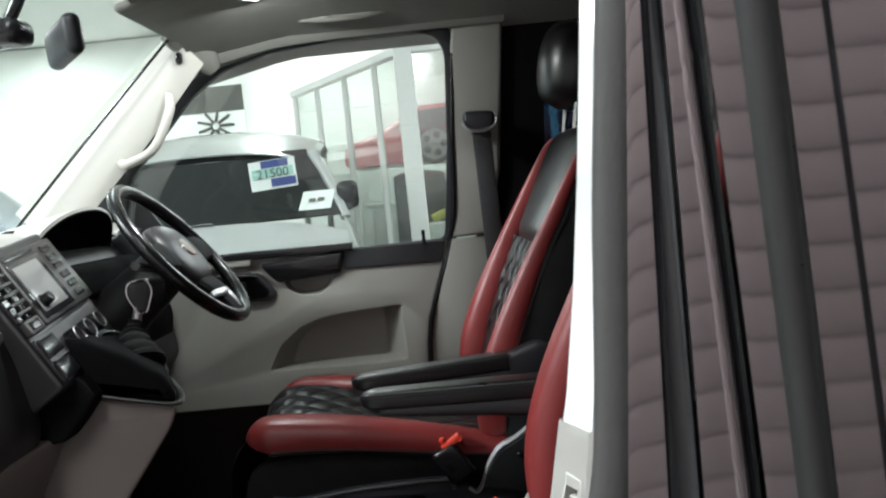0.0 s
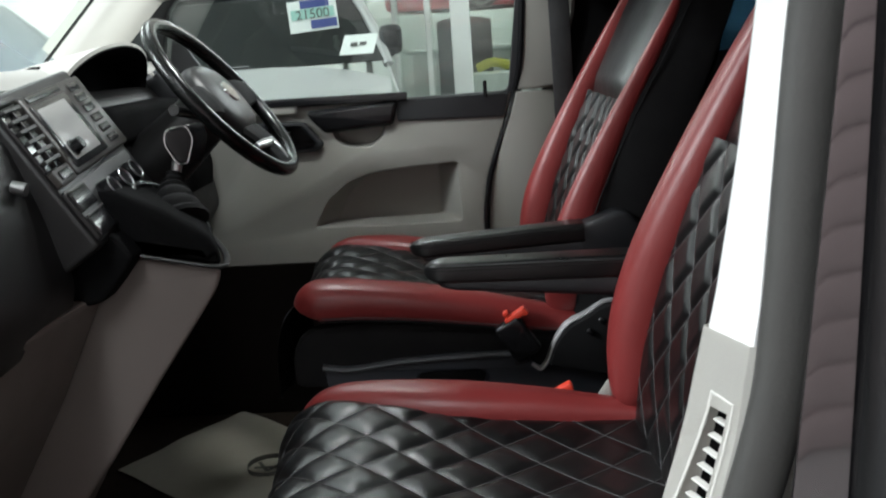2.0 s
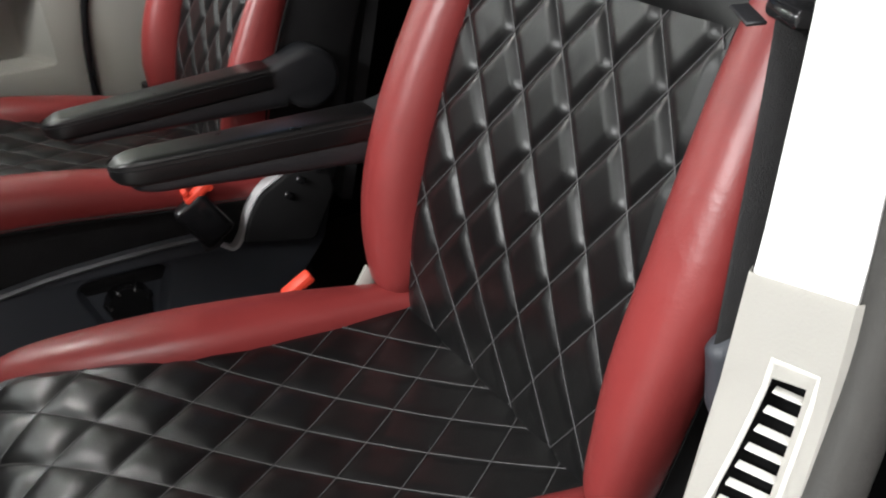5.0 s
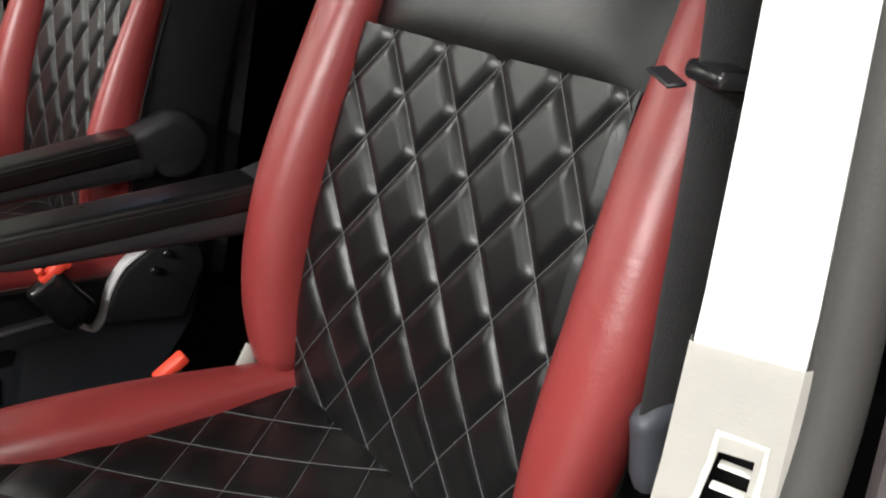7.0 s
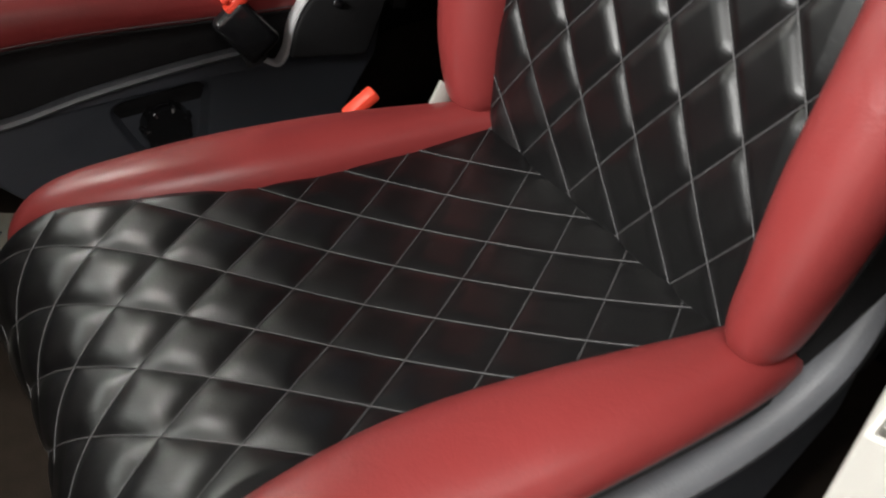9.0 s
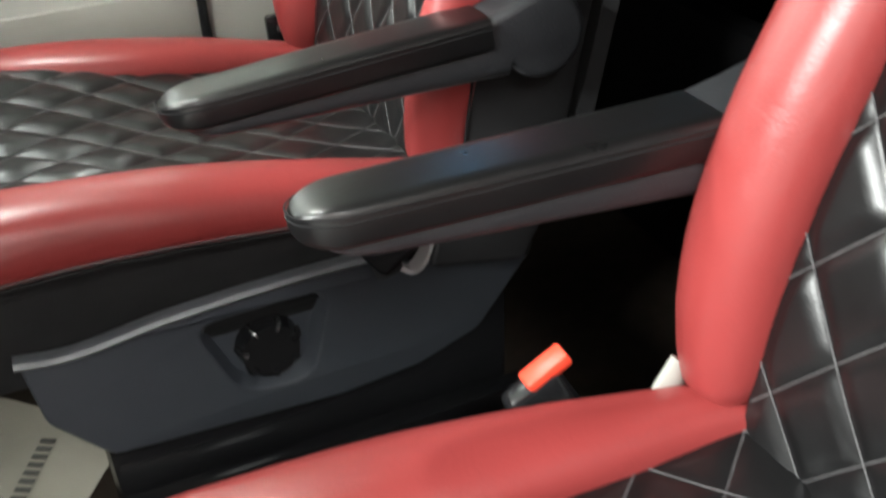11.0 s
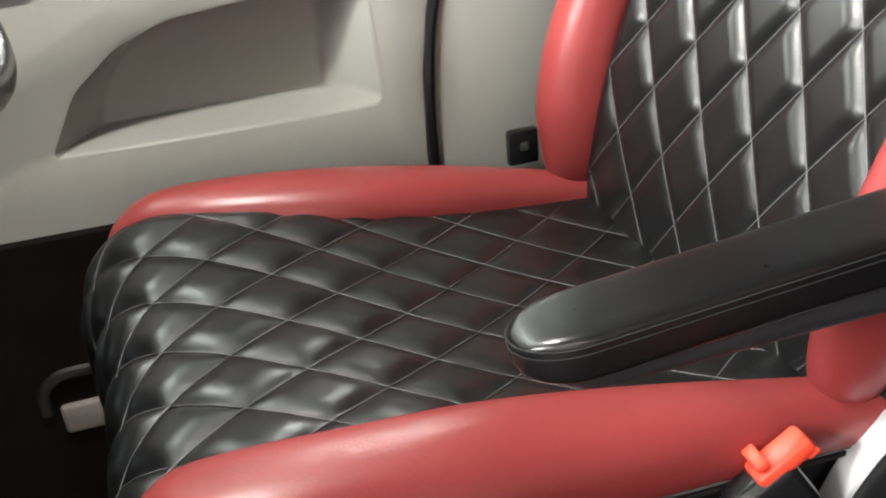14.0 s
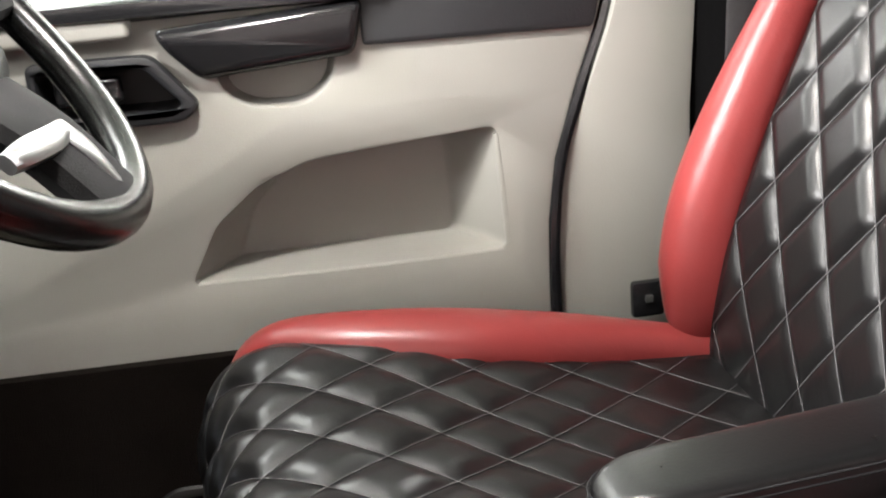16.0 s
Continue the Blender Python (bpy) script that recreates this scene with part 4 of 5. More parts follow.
for i in range(6):
    part("radio_button", plate(0.042 + i * 0.0215, 0.057 + i * 0.0215, 0.520, 0.562, 0.003, 0.013, 0.006, 0.001), M_GLOSS_BLACK, radio)
part("radio_strip", plate(0.036, 0.047, 0.345, 0.485, 0.003, 0.0125, 0.006, 0.001), M_GLOSS_BLACK, radio, "dark strip over the screen")
part("radio_knob", cyl(fascia(0.140, 0.366, 0.010), fascia(0.140, 0.366, 0.032), 0.013, 0.010, 20), M_GLOSS_BLACK, radio, "black tuning knob")
part("knob_ring", sweep([Vector(fascia(0.140, 0.366, 0.016)) + Vector((SLOPE.x, 0, SLOPE.z)) * (0.0135 * math.cos(w)) + Vector((0, 1, 0)) * (0.0135 * math.sin(w)) for w in [k * math.pi / 10 for k in range(21)]], [(0.0012, 0.0012)] * 21, (0.3, 1, 0.2), 6, caps=False), M_DARK_PLASTIC, radio)
vent = part("air_vent", plate(0.034, 0.152, 0.252, 0.320, 0.006, 0.004, 0.02, 0.003), M_GLOSS_BLACK, dash, "dash air vent")
part("vent_surround", plate(0.152, 0.180, 0.255, 0.320, 0.005, 0.010, 0.02, 0.003), M_FASCIA, dash, "brown-grey vent surround")
part("vent_surround", plate(0.024, 0.034, 0.252, 0.322, 0.003, 0.010, 0.02, 0.003), M_FASCIA, dash)
part("vent_switch", plate(0.158, 0.173, 0.268, 0.306, 0.003, 0.013, 0.006, 0.001), M_GLOSS_BLACK, dash, "black switch under the vent")
for i in range(6):
    part("vent_slat", plate(0.042 + i * 0.0185, 0.048 + i * 0.0185, 0.256, 0.316, 0.002, 0.012, 0.010, 0.001), M_SATIN_BLACK, vent)
part("vent_blade", plate(0.040, 0.150, 0.284, 0.289, 0.001, 0.009, 0.008, 0.001), M_SATIN_BLACK, vent)
hv = part("heater_panel", plate(0.186, 0.276, 0.250, 0.560, 0.008, 0.006, 0.02, 0.003), M_SATIN_BLACK, dash, "heater control panel")
for i in range(3):
    yy = 0.368 + i * 0.060
    part("heater_knob", cyl(fascia(0.226, yy, 0.004), fascia(0.226, yy, 0.026), 0.021, 0.018, 20), M_GLOSS_BLACK, hv, "black rotary heater knob")
    ring = [Vector(fascia(0.226, yy, 0.027)) + Vector((SLOPE.x, 0, SLOPE.z)) * (0.017 * math.cos(w)) + Vector((0, 1, 0)) * (0.017 * math.sin(w)) for w in [k * math.pi / 10 for k in range(21)]]
    part("knob_ring", sweep(ring, [(0.0011, 0.0011)] * 21, (0.3, 1, 0.2), 6, caps=False), M_SILVER_TRIM, hv, "silver knob ring")
for a0 in (0.190, 0.234):
    part("switch_blank", plate(a0 + 0.004, a0 + 0.038, 0.254, 0.322, 0.004, 0.010, 0.01, 0.002), M_GLOSS_BLACK, hv, "blank switch panel")
    part("switch_edge", plate(a0, a0 + 0.0035, 0.254, 0.322, 0.001, 0.0115, 0.01, 0.0008), M_FASCIA, hv, "pale switch edge")
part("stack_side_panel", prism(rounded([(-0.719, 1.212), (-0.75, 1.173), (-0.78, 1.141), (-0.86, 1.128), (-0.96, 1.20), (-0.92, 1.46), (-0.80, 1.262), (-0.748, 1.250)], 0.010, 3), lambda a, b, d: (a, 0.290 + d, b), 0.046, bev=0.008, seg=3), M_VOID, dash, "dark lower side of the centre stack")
# taupe lower console running down to the floor
LOW = [(-0.597, 1.174), (-0.733, 1.203), (-0.90, 1.15), (-1.08, 0.85), (-1.22, 0.56), (-1.045, 0.56), (-0.912, 0.741), (-0.823, 0.851), (-0.726, 0.985), (-0.652, 1.082), (-0.608, 1.142)]


def swept_back(y0, width, shift):
    """The console's side at y0; towards the driver its rear edge draws forward."""
    return lambda a, b, d: (a - shift * (d / width) * min(1, max(0, (a + 1.0) / 0.4)), y0 + d, b)


part("lower_console", prism(rounded(LOW, 0.014, 3), swept_back(0.345, 0.20, 0.085), 0.20, bev=0.010, seg=4), M_TAUPE, dash, "taupe lower console")
part("console_cap", prism(rounded([(-0.594, 1.178), (-0.594, 1.205), (-0.612, 1.235), (-0.67, 1.272), (-0.75, 1.312), (-0.84, 1.32), (-0.84, 1.19), (-0.734, 1.207)], 0.012, 4), swept_back(0.335, 0.22, 0.080), 0.22, bev=0.024, seg=5), M_VOID, dash, "dark gear console cap")
part("cap_rim", sweep(smooth_path([(-0.735, 0.333, 1.209), (-0.66, 0.332, 1.193), (-0.604, 0.334, 1.182), (-0.592, 0.350, 1.182), (-0.62, 0.44, 1.184), (-0.672, 0.552, 1.188)], 30), [(0.004, 0.006)] * 30, (0, 0, 1), 8), M_SATIN_BLACK, dash, "black console rim")
part("console_tray", sweep([(-0.705 + 0.054 * math.cos(w), 0.455 + 0.078 * math.sin(w), 1.258 - 0.048 * math.cos(w)) for w in [i * math.pi / 16 for i in range(33)]], [(0.004, 0.006)] * 33, (0.6, 0, 0.8), 10, caps=False), M_GLOSS_BLACK, dash, "black tray ring")
gear = part("gear_boot", sweep(smooth_path([(-0.690, 0.455, 1.235), (-0.705, 0.475, 1.265), (-0.714, 0.500, 1.290), (-0.716, 0.515, 1.312)], 16), [(0.050 - 0.0025 * i + 0.003 * math.sin(i * 2.2), 0.046 - 0.0023 * i + 0.003 * math.sin(i * 2.2)) for i in range(16)], (0, 1, 0), 16), M_SEAT_CLOTH, dash, "black pleated gear boot")
part("gear_stick", cyl((-0.716, 0.515, 1.295), (-0.708, 0.525, 1.340), 0.009, n=12), M_SILVER_TRIM, gear, "silver gear stick")
KN = rounded([(-0.024, 0.030), (0.016, 0.036), (0.026, 0.010), (0.010, -0.036), (-0.008, -0.036), (-0.028, 0.004)], 0.012, 4)


def knob_at(p, q, d):
    return (-0.697 + 0.93 * p + 0.35 * d, 0.512 + 0.35 * p + 0.93 * d, 1.362 + q)


part("gear_knob", prism(KN, knob_at, 0.040, bev=0.008, seg=3), M_GLOSS_BLACK, gear, "black gear knob")
kp = [Vector(knob_at(p * 0.93, q * 0.93, -0.001)) for p, q in KN]
part("gear_knob_trim", sweep(kp + kp[:2], [(0.0016, 0.0016)] * (len(kp) + 2), (0.35, 0.93, 0), 6, caps=False), M_CHROME, gear, "chrome knob edging")
part("passenger_glovebox", prism(rounded([(-0.875, 1.42), (-0.83, 1.30), (-0.80, 1.18), (-0.835, 1.095), (-1.0, 1.07), (-1.0, 1.40)], 0.03, 4), lambda a, b, d: (a, -0.36 + d, b), 0.62, bev=0.02, seg=3), M_SATIN_BLACK, dash, "dark passenger glovebox")
part("glovebox_lock", cyl((-0.845, 0.20, 1.345), (-0.825, 0.20, 1.34), 0.010, n=14), M_SILVER_TRIM, dash, "round silver lock")
part("passenger_kneepad", prism(rounded([(-0.795, 1.148), (-0.89, 0.965), (-1.05, 0.70), (-1.14, 0.565), (-1.22, 0.565), (-1.22, 1.15)], 0.02, 4), lambda a, b, d: (a - 0.05 * (d < 0.3), -0.36 + d, b), 0.695, bev=0.02, seg=3), M_TAUPE, dash, "taupe lower dash panel")
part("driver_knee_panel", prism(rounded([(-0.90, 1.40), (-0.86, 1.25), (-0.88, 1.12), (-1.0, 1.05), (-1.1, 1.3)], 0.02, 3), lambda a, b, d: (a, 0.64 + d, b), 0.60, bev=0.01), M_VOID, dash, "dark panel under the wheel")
tagged(link("firewall", box((-1.25, 0.42, 0.82), (0.05, 1.70, 0.56)), M_CARPET), "dark carpeted bulkhead under the dashboard", "wall", kind="structure")

# steering wheel
WC, WR = Vector((-0.697, 0.8177, 1.4254)), 0.1925
WT = Vector((-0.623, 0, 0.782)).normalized()
WN = Vector((WT.z, 0, -WT.x))


def wheel_at(r, ang, h=0.0):
    """Angle 0 points to the driver's side, 90 degrees to the top of the rim."""
    a = radians(ang)
    p = WC + Vector((0, 1, 0)) * (r * math.cos(a)) + WT * (r * math.sin(a)) + WN * h
    return (p.x, p.y, p.z)


wheel = thing("steering_wheel", "black leather steering wheel with silver spokes", "steering wheel")
part("rim", sweep([wheel_at(WR, i * 6) for i in range(61)], [(0.0155, 0.0155)] * 61, (WN.x, 0, WN.z), 16, caps=False), M_RIM, wheel, "black leather rim")
for a0 in (0, 180, 270):
    sp = [wheel_at(0.06, a0, -0.012), wheel_at(0.12, a0, 0.0), wheel_at(WR - 0.008, a0, 0.0)]
    part("spoke", sweep(smooth_path(sp, 12), [(0.014, (0.056 if a0 == 270 else 0.042) - 0.001 * i) for i in range(12)], (WN.x, 0, WN.z), 12, 3), M_SEAT_CLOTH, wheel, "black spoke")
for a0 in (270,):
    sp = [wheel_at(0.125, a0, 0.012), wheel_at(0.15, a0, 0.013), wheel_at(WR - 0.014, a0, 0.009)]
    part("spoke_inlay", sweep(smooth_path(sp, 12), [(0.005, 0.015 - 0.0010 * abs(i - 3)) for i in range(12)], (WN.x, 0, WN.z), 10, 3), M_SILVER_TRIM, wheel, "bright silver spoke inlay")
lat = smooth_path([wheel_at(0.128, 272, 0.013), wheel_at(0.133, 257, 0.014), wheel_at(0.142, 243, 0.010), wheel_at(0.152, 235, 0.004)], 16)
part("spoke_inlay", sweep(lat, [(0.005, 0.0065 + 0.003 * math.sin(math.pi * i / 15)) for i in range(16)], (WN.x, 0, WN.z), 10, 3), M_SILVER_TRIM, wheel, "bright silver hub trim")
part("hub_pad", sweep([wheel_at(0, 0, -0.03 + 0.006 * i) for i in range(9)], [(0.105 * t, 0.088 * t) for t in (0.9, 0.96, 1, 1, 0.99, 0.96, 0.9, 0.78, 0.5)], (0, 1, 0), 24, 2.6), M_SATIN_BLACK, wheel, "black airbag pad")
part("hub_badge", cyl(wheel_at(0, 0, 0.016), wheel_at(0, 0, 0.022), 0.026, 0.024, 24), M_CHROME, wheel, "round chrome badge")
part("column", cyl(wheel_at(0, 0, -0.02), wheel_at(0, 0, -0.22), 0.055, 0.07, 20), M_SATIN_BLACK, wheel, "dark steering column")
for sgn in (1, -1):
    part("column_stalk", cyl(wheel_at(0.05, 90 - sgn * 90, -0.05), wheel_at(0.17, 90 - sgn * 82, -0.045), 0.008, 0.011, 10), M_GLOSS_BLACK, wheel, "black column stalk")

# housing and glowing lens of the added, unseen lamp in the roof lining
cl = thing("added_roof_lamp", "added lamp, out of view in the grey roof lining", "lamp")
part("lamp_housing", box((-0.50, 0.84, 2.005), (0.12, 0.18, 0.04), 0.008, 2), M_GREY_PLASTIC, cl, "grey lamp housing")
part("lamp_lens", box((-0.50, 0.84, 1.986), (0.06, 0.10, 0.010), 0.003, 2), M_LENS, cl, "glowing white lens")

# paper mat in the driver's footwell
matob = thing("paper_mat", "crumpled cream paper mat with printed emblem on the carpet", "floor mat")
MC = [Vector((-0.64, 0.555, 0)), Vector((-1.085, 0.93, 0)), Vector((-0.87, 1.27, 0)), Vector((-0.44, 0.90, 0))]


def mat_f(u, v):
    p = MC[0].lerp(MC[1], u).lerp(MC[3].lerp(MC[2], u), v)
    return (p.x, p.y, 0.5645 + 0.004 * math.sin(9 * u + 4 * v) ** 2 + 0.003 * noise.noise((u * 5, v * 5, 0)))


part("sheet", grid(mat_f, 24, 24, 0.001), M_PAPER, matob)
LC = Vector((-0.712, 0.905, 0.5725))
part("emblem", sweep([LC + Vector((0.052 * math.cos(w), 0.052 * math.sin(w), 0)) for w in [i * math.pi / 16 for i in range(33)]], [(0.006, 0.0006)] * 33, (0, 0, 1), 6, caps=False), M_INK, matob, "printed ring emblem")
for a, b in (((-0.03, 0.02), (0.0, -0.03)), ((0.0, -0.03), (0.03, 0.02)), ((-0.035, -0.01), (0.035, -0.01))):
    part("emblem_stroke", box((LC.x + (a[0] + b[0]) / 2, LC.y + (a[1] + b[1]) / 2, LC.z), (math.dist(a, b), 0.008, 0.001), 0, m=pose(0, 0, 0, 0, 0, math.degrees(math.atan2(b[1] - a[1], b[0] - a[0])))), M_INK, matob)
for i in range(9):
    part("print_bar", box((-0.60 + 0.006 * i, 0.80 + 0.014 * i, 0.5725), (0.022, 0.008, 0.001), 0, m=pose(0, 0, 0, 0, 0, -30)), M_INK, matob)

# ---------------------------------------------------------------- passenger side pillar and outer body
pp = thing("pillar_trim_passenger", "white upper and cream lower pillar trim with vent", "pillar trim", kind="structure")


def pil_x(z):
    """Leading edge of the passenger pillar against height."""
    return interp(z, [0.60, 0.80, 0.95, 1.10, 1.20, 1.30, 1.40, 1.50, 1.60, 1.70, 1.95], [-0.215, -0.140, -0.081, -0.032, -0.005, 0.016, 0.032, 0.045, 0.056, 0.066, 0.092])


def pil_d(z):
    """How far its outer edge lies behind the leading one."""
    return interp(z, [0.95, 1.10, 1.20, 1.30, 1.40, 1.50], [0.024, 0.030, 0.027, 0.021, 0.013, 0.008])


def pillar_sheet(z0, z1, h):
    def f(u, v):
        z = z0 + (z1 - z0) * u
        roll = 0.010 * (max(0, 1 - v / 0.10) ** 2)
        return (pil_x(z) + pil_d(z) * v - h + roll, -0.380 - 0.062 * v, z)

    return f


part("upper_cover", grid(pillar_sheet(1.2705, 1.96, 0.0), 24, 16, -0.02), M_WHITE_PAINT, pp, "white painted upper pillar")
part("inner_return", grid(lambda u, v: (pil_x(0.6 + 1.36 * u) + 0.012 + 0.12 * v, -0.379, 0.6 + 1.36 * u), 24, 4, 0.008), M_BEIGE_PLASTIC, pp)
SL0, SL1 = 1.068, 1.216


def vent_uv(z, v):
    return pillar_sheet(0.60, 1.268, 0.004)((z - 0.60) / 0.668, v)


VHOLE_L = lambda z: interp(z, [1.06, 1.076, 1.104, 1.132, 1.16, 1.184, 1.216], [0.15, 0.17, 0.26, 0.34, 0.41, 0.46, 0.52])  # noqa: E731
VHOLE_R = lambda z: interp(z, [1.05, 1.22], [0.77, 0.82])  # noqa: E731


def lower_cover():
    bm = bmesh.new()
    zs = [0.60 + 0.6725 * i / 150 for i in range(151)]
    nz = 150
    g = []
    for z in zs:
        if SL0 - 0.006 < z < SL1 + 0.006:
            l, r = VHOLE_L(z), VHOLE_R(z)
        else:
            l, r = interp(z, [0.9, 1.06, 1.21, 1.27], [0.20, 0.16, 0.52, 0.55]), 0.80
        vs = [l * k / 8 for k in range(9)] + [r + (1.03 - r) * k / 6 for k in range(7)]
        q = vent_uv(z, 1.03)
        g.append([bm.verts.new(vent_uv(z, v)) for v in vs] + [bm.verts.new((q[0] + 0.012, q[1] - 0.005, z)), bm.verts.new((q[0] + 0.035, q[1] - 0.007, z))])
    for i in range(nz):
        zm = (zs[i] + zs[i + 1]) / 2
        for j in range(17):
            if j == 8 and SL0 < zm < SL1:
                continue
            bm.faces.new((g[i][j], g[i + 1][j], g[i + 1][j + 1], g[i][j + 1]))
    bmesh.ops.solidify(bm, geom=bm.faces[:], thickness=-0.006)
    bmesh.ops.recalc_face_normals(bm, faces=bm.faces[:])
    return bm


lc = part("lower_cover", lower_cover(), M_BEIGE_PLASTIC, pp, "cream lower pillar cover with slatted vent")
ringp = [vent_uv(z, VHOLE_L(z) - 0.04) for z in np.linspace(SL0 - 0.005, SL1 + 0.009, 10)] + [vent_uv(z, VHOLE_R(z) + 0.07) for z in np.linspace(SL1 + 0.007, SL0 - 0.007, 10)]
ringp.append(ringp[0])
part("vent_rim", sweep([(p[0] + 0.0002, p[1], p[2]) for p in ringp], [(0.0007, 0.0022)] * len(ringp), (1, 0, 0), 8, caps=False), M_BEIGE_PLASTIC, lc)
part("vent_back", grid(lambda u, v: (vent_uv(1.05 + 0.18 * u, 0.05 + 0.9 * v)[0] + 0.024, vent_uv(1.05 + 0.18 * u, 0.05 + 0.9 * v)[1], 1.05 + 0.18 * u), 8, 4), M_VOID, lc, "dark duct behind the slats")
for i in range(12):
    z = 1.0690 + i * 0.0134
    a, b = vent_uv(z, VHOLE_L(z) - 0.01), vent_uv(z - 0.002, VHOLE_R(z) + 0.01)
    part("vent_slat", sweep([(a[0] + 0.008, a[1], a[2]), (b[0] + 0.008, b[1], b[2])], [(0.0036, 0.0010)] * 2, (1, 0, 0.05), 8, 3), M_BEIGE_PLASTIC, lc)

# passenger belt along the pillar
bp_ = thing("seat_belt", "black seat belt with tongue beside the pillar", "seat belt", "front seat belts")
part("webbing", sweep(smooth_path([(0.115, -0.315, 1.62), (0.105, -0.318, 1.40), (0.09, -0.312, 1.22), (0.085, -0.305, 1.12)], 20), [(0.002, 0.023)] * 20, (0.3, 1, 0), 8, 6), M_BELT, bp_, "black belt webbing")
part("belt_tongue", box((0.092, -0.322, 1.397), (0.030, 0.044, 0.014), 0.006, 3, pose(0, 0, 0, 0, 10, -20)), M_GLOSS_BLACK, bp_, "black belt tongue")
part("tongue_blade", box((0.082, -0.288, 1.392), (0.014, 0.030, 0.003), 0.001, 1, pose(0, 0, 0, 10, 0, -20)), M_DARK_PLASTIC, bp_, "metal tongue blade")
part("anchor_cover", sweep(smooth_path([(0.08, -0.302, 1.165), (0.085, -0.302, 1.14), (0.09, -0.30, 1.08)], 12), [(0.014 * t, 0.024 * t) for t in taper(12, 0.3, 0.2)], (0, 1, 0), 14, 2.5), M_BASE_PLASTIC, bp_, "grey anchor cover")

# seal and outer body in vertical strips; each strip is (x0, y0, x1, y1) in plan
tagged(link("door_opening_seal", sweep(smooth_path([(pil_x(z) + pil_d(z) + 0.020, -0.450, z) for z in (0.62, 0.8, 1.0, 1.2, 1.3, 1.4, 1.5, 1.7, 1.95)], 48), [(0.015, 0.021)] * 48, (0, 1, 0), 18, 2.3), M_RUBBER), "grey rubber seal along the door opening", "door seal", kind="structure")
body = thing("van_body_side", "dark brown glossy outer body side of the van", "van body", kind="structure")


def strip(x0, y0, x1, y1, bow, lean0, lean1, material, name, label=""):
    def f(u, v):
        z = 0.30 + 1.75 * u
        q = (z - 1.40)
        x = (x0 + lean0 * q) * (1 - v) + (x1 + lean1 * q) * v
        y = y0 * (1 - v) + y1 * v - bow * (1 - (2 * v - 1) ** 2) + 0.03 * q * q + (0.0002 * max(0, 1 - 4 * v) ** 2 if bow < 0.001 else 0)
        return (x, y, z)

    return part(name, grid(f, 30, 20, 0.006), material, body, label)


strip(0.071, -0.476, 0.096, -0.478, 0.00006, 0.085, 0.03, M_BODY, "jamb_face", "glossy brown door jamb")
strip(0.096, -0.478, 0.121, -0.482, -0.006, 0.03, 0.0, M_GLOSS_BLACK, "jamb_gap", "black door gap")
strip(0.121, -0.486, 0.143, -0.487, 0.00006, 0.0, -0.045, M_BODY, "jamb_face")
strip(0.143, -0.487, 0.148, -0.486, 0.002, -0.045, -0.05, M_BODY, "jamb_fold", "folded jamb edge")
strip(0.148, -0.478, 0.165, -0.480, -0.006, -0.05, -0.05, M_GLOSS_BLACK, "jamb_gap")
strip(0.165, -0.493, 0.195, -0.495, 0.00006, -0.05, -0.05, M_BODY, "jamb_face")
strip(0.195, -0.497, 0.223, -0.498, 0.013, -0.05, -0.045, M_EDGE_RUBBER, "slide_door_seal", "dark rubber door edge")
strip(0.223, -0.502, 0.262, -0.504, 0.00006, -0.045, -0.06, M_BODY, "slide_door_edge")
strip(0.262, -0.500, 0.268, -0.500, 0.0, -0.06, -0.062, M_GLOSS_BLACK, "panel_gap")
strip(0.268, -0.507, 1.6, -0.545, 0.02, -0.062, 0.0, M_BODY, "slide_door_skin", "glossy brown sliding door skin")
part("sill_cover", box((-0.35, -0.43, 0.50), (1.0, 0.12, 0.10), 0.02, 3), M_DARK_PLASTIC, body, "dark step edge")

# slatted shutter behind the camera, mirrored in the body paint
sh = thing("slatted_shutter", "brown horizontal slatted shutter wall", "shutter", kind="structure")
slat_bm = box((0, 0, 0), (12.0, 0.06, 0.156), 0.006, 2)
slat_ob = part("slat", slat_bm, M_SHUTTER, sh)
slat_ob.location = (-0.5, -3.02, 0.09)
for i in range(1, 20):
    o = new("slat", slat_ob.data)
    o.parent, o.location = sh, (-0.5, -3.02, 0.09 + 0.170 * i)

# ---------------------------------------------------------------- showroom beyond the window
pv_ = thing("parked_van", "silver parked van facing the window with price card", "van", loc=(-1.131, 0.0225, 0))
pv_.rotation_euler = (0, 0, radians(6))


def van_hood(u, v):
    y = 3.35 + 0.75 * u
    e = 2 * v - 1
    return (e * (0.90 - 0.04 * u), y + 0.16 * e * e * (1 - u), 0.96 + 0.46 * u - 0.10 * abs(e) ** 3 - 0.05 * (1 - u) ** 3)


part("bonnet", grid(van_hood, 16, 24, 0.01), M_SILVER, pv_, "silver bonnet")
part("windscreen", grid(lambda u, v: ((2 * v - 1) * (0.835 - 0.185 * u), 4.12 + 0.42 * u + 0.10 * (2 * v - 1) ** 2, 1.42 + 0.42 * u), 12, 20, 0.01), M_DARK_GLASS, pv_, "dark windscreen")
part("van_roof", grid(lambda u, v: ((2 * v - 1) * (0.69 + 0.06 * min(1, 3 * u)), 4.50 + 3.0 * u + 0.08 * (2 * v - 1) ** 2, 1.845 + 0.17 * min(1, u * 6) ** 0.7 - 0.10 * abs(2 * v - 1) ** 3), 16, 20, 0.01), M_SILVER, pv_, "silver roof")
part("van_front", grid(lambda u, v: ((2 * v - 1) * 0.92, 3.33 + 0.18 * (2 * v - 1) ** 2 - 0.04 * math.sin(math.pi * u), 0.25 + 0.70 * u), 10, 20, 0.01), M_SILVER, pv_, "silver front panel")
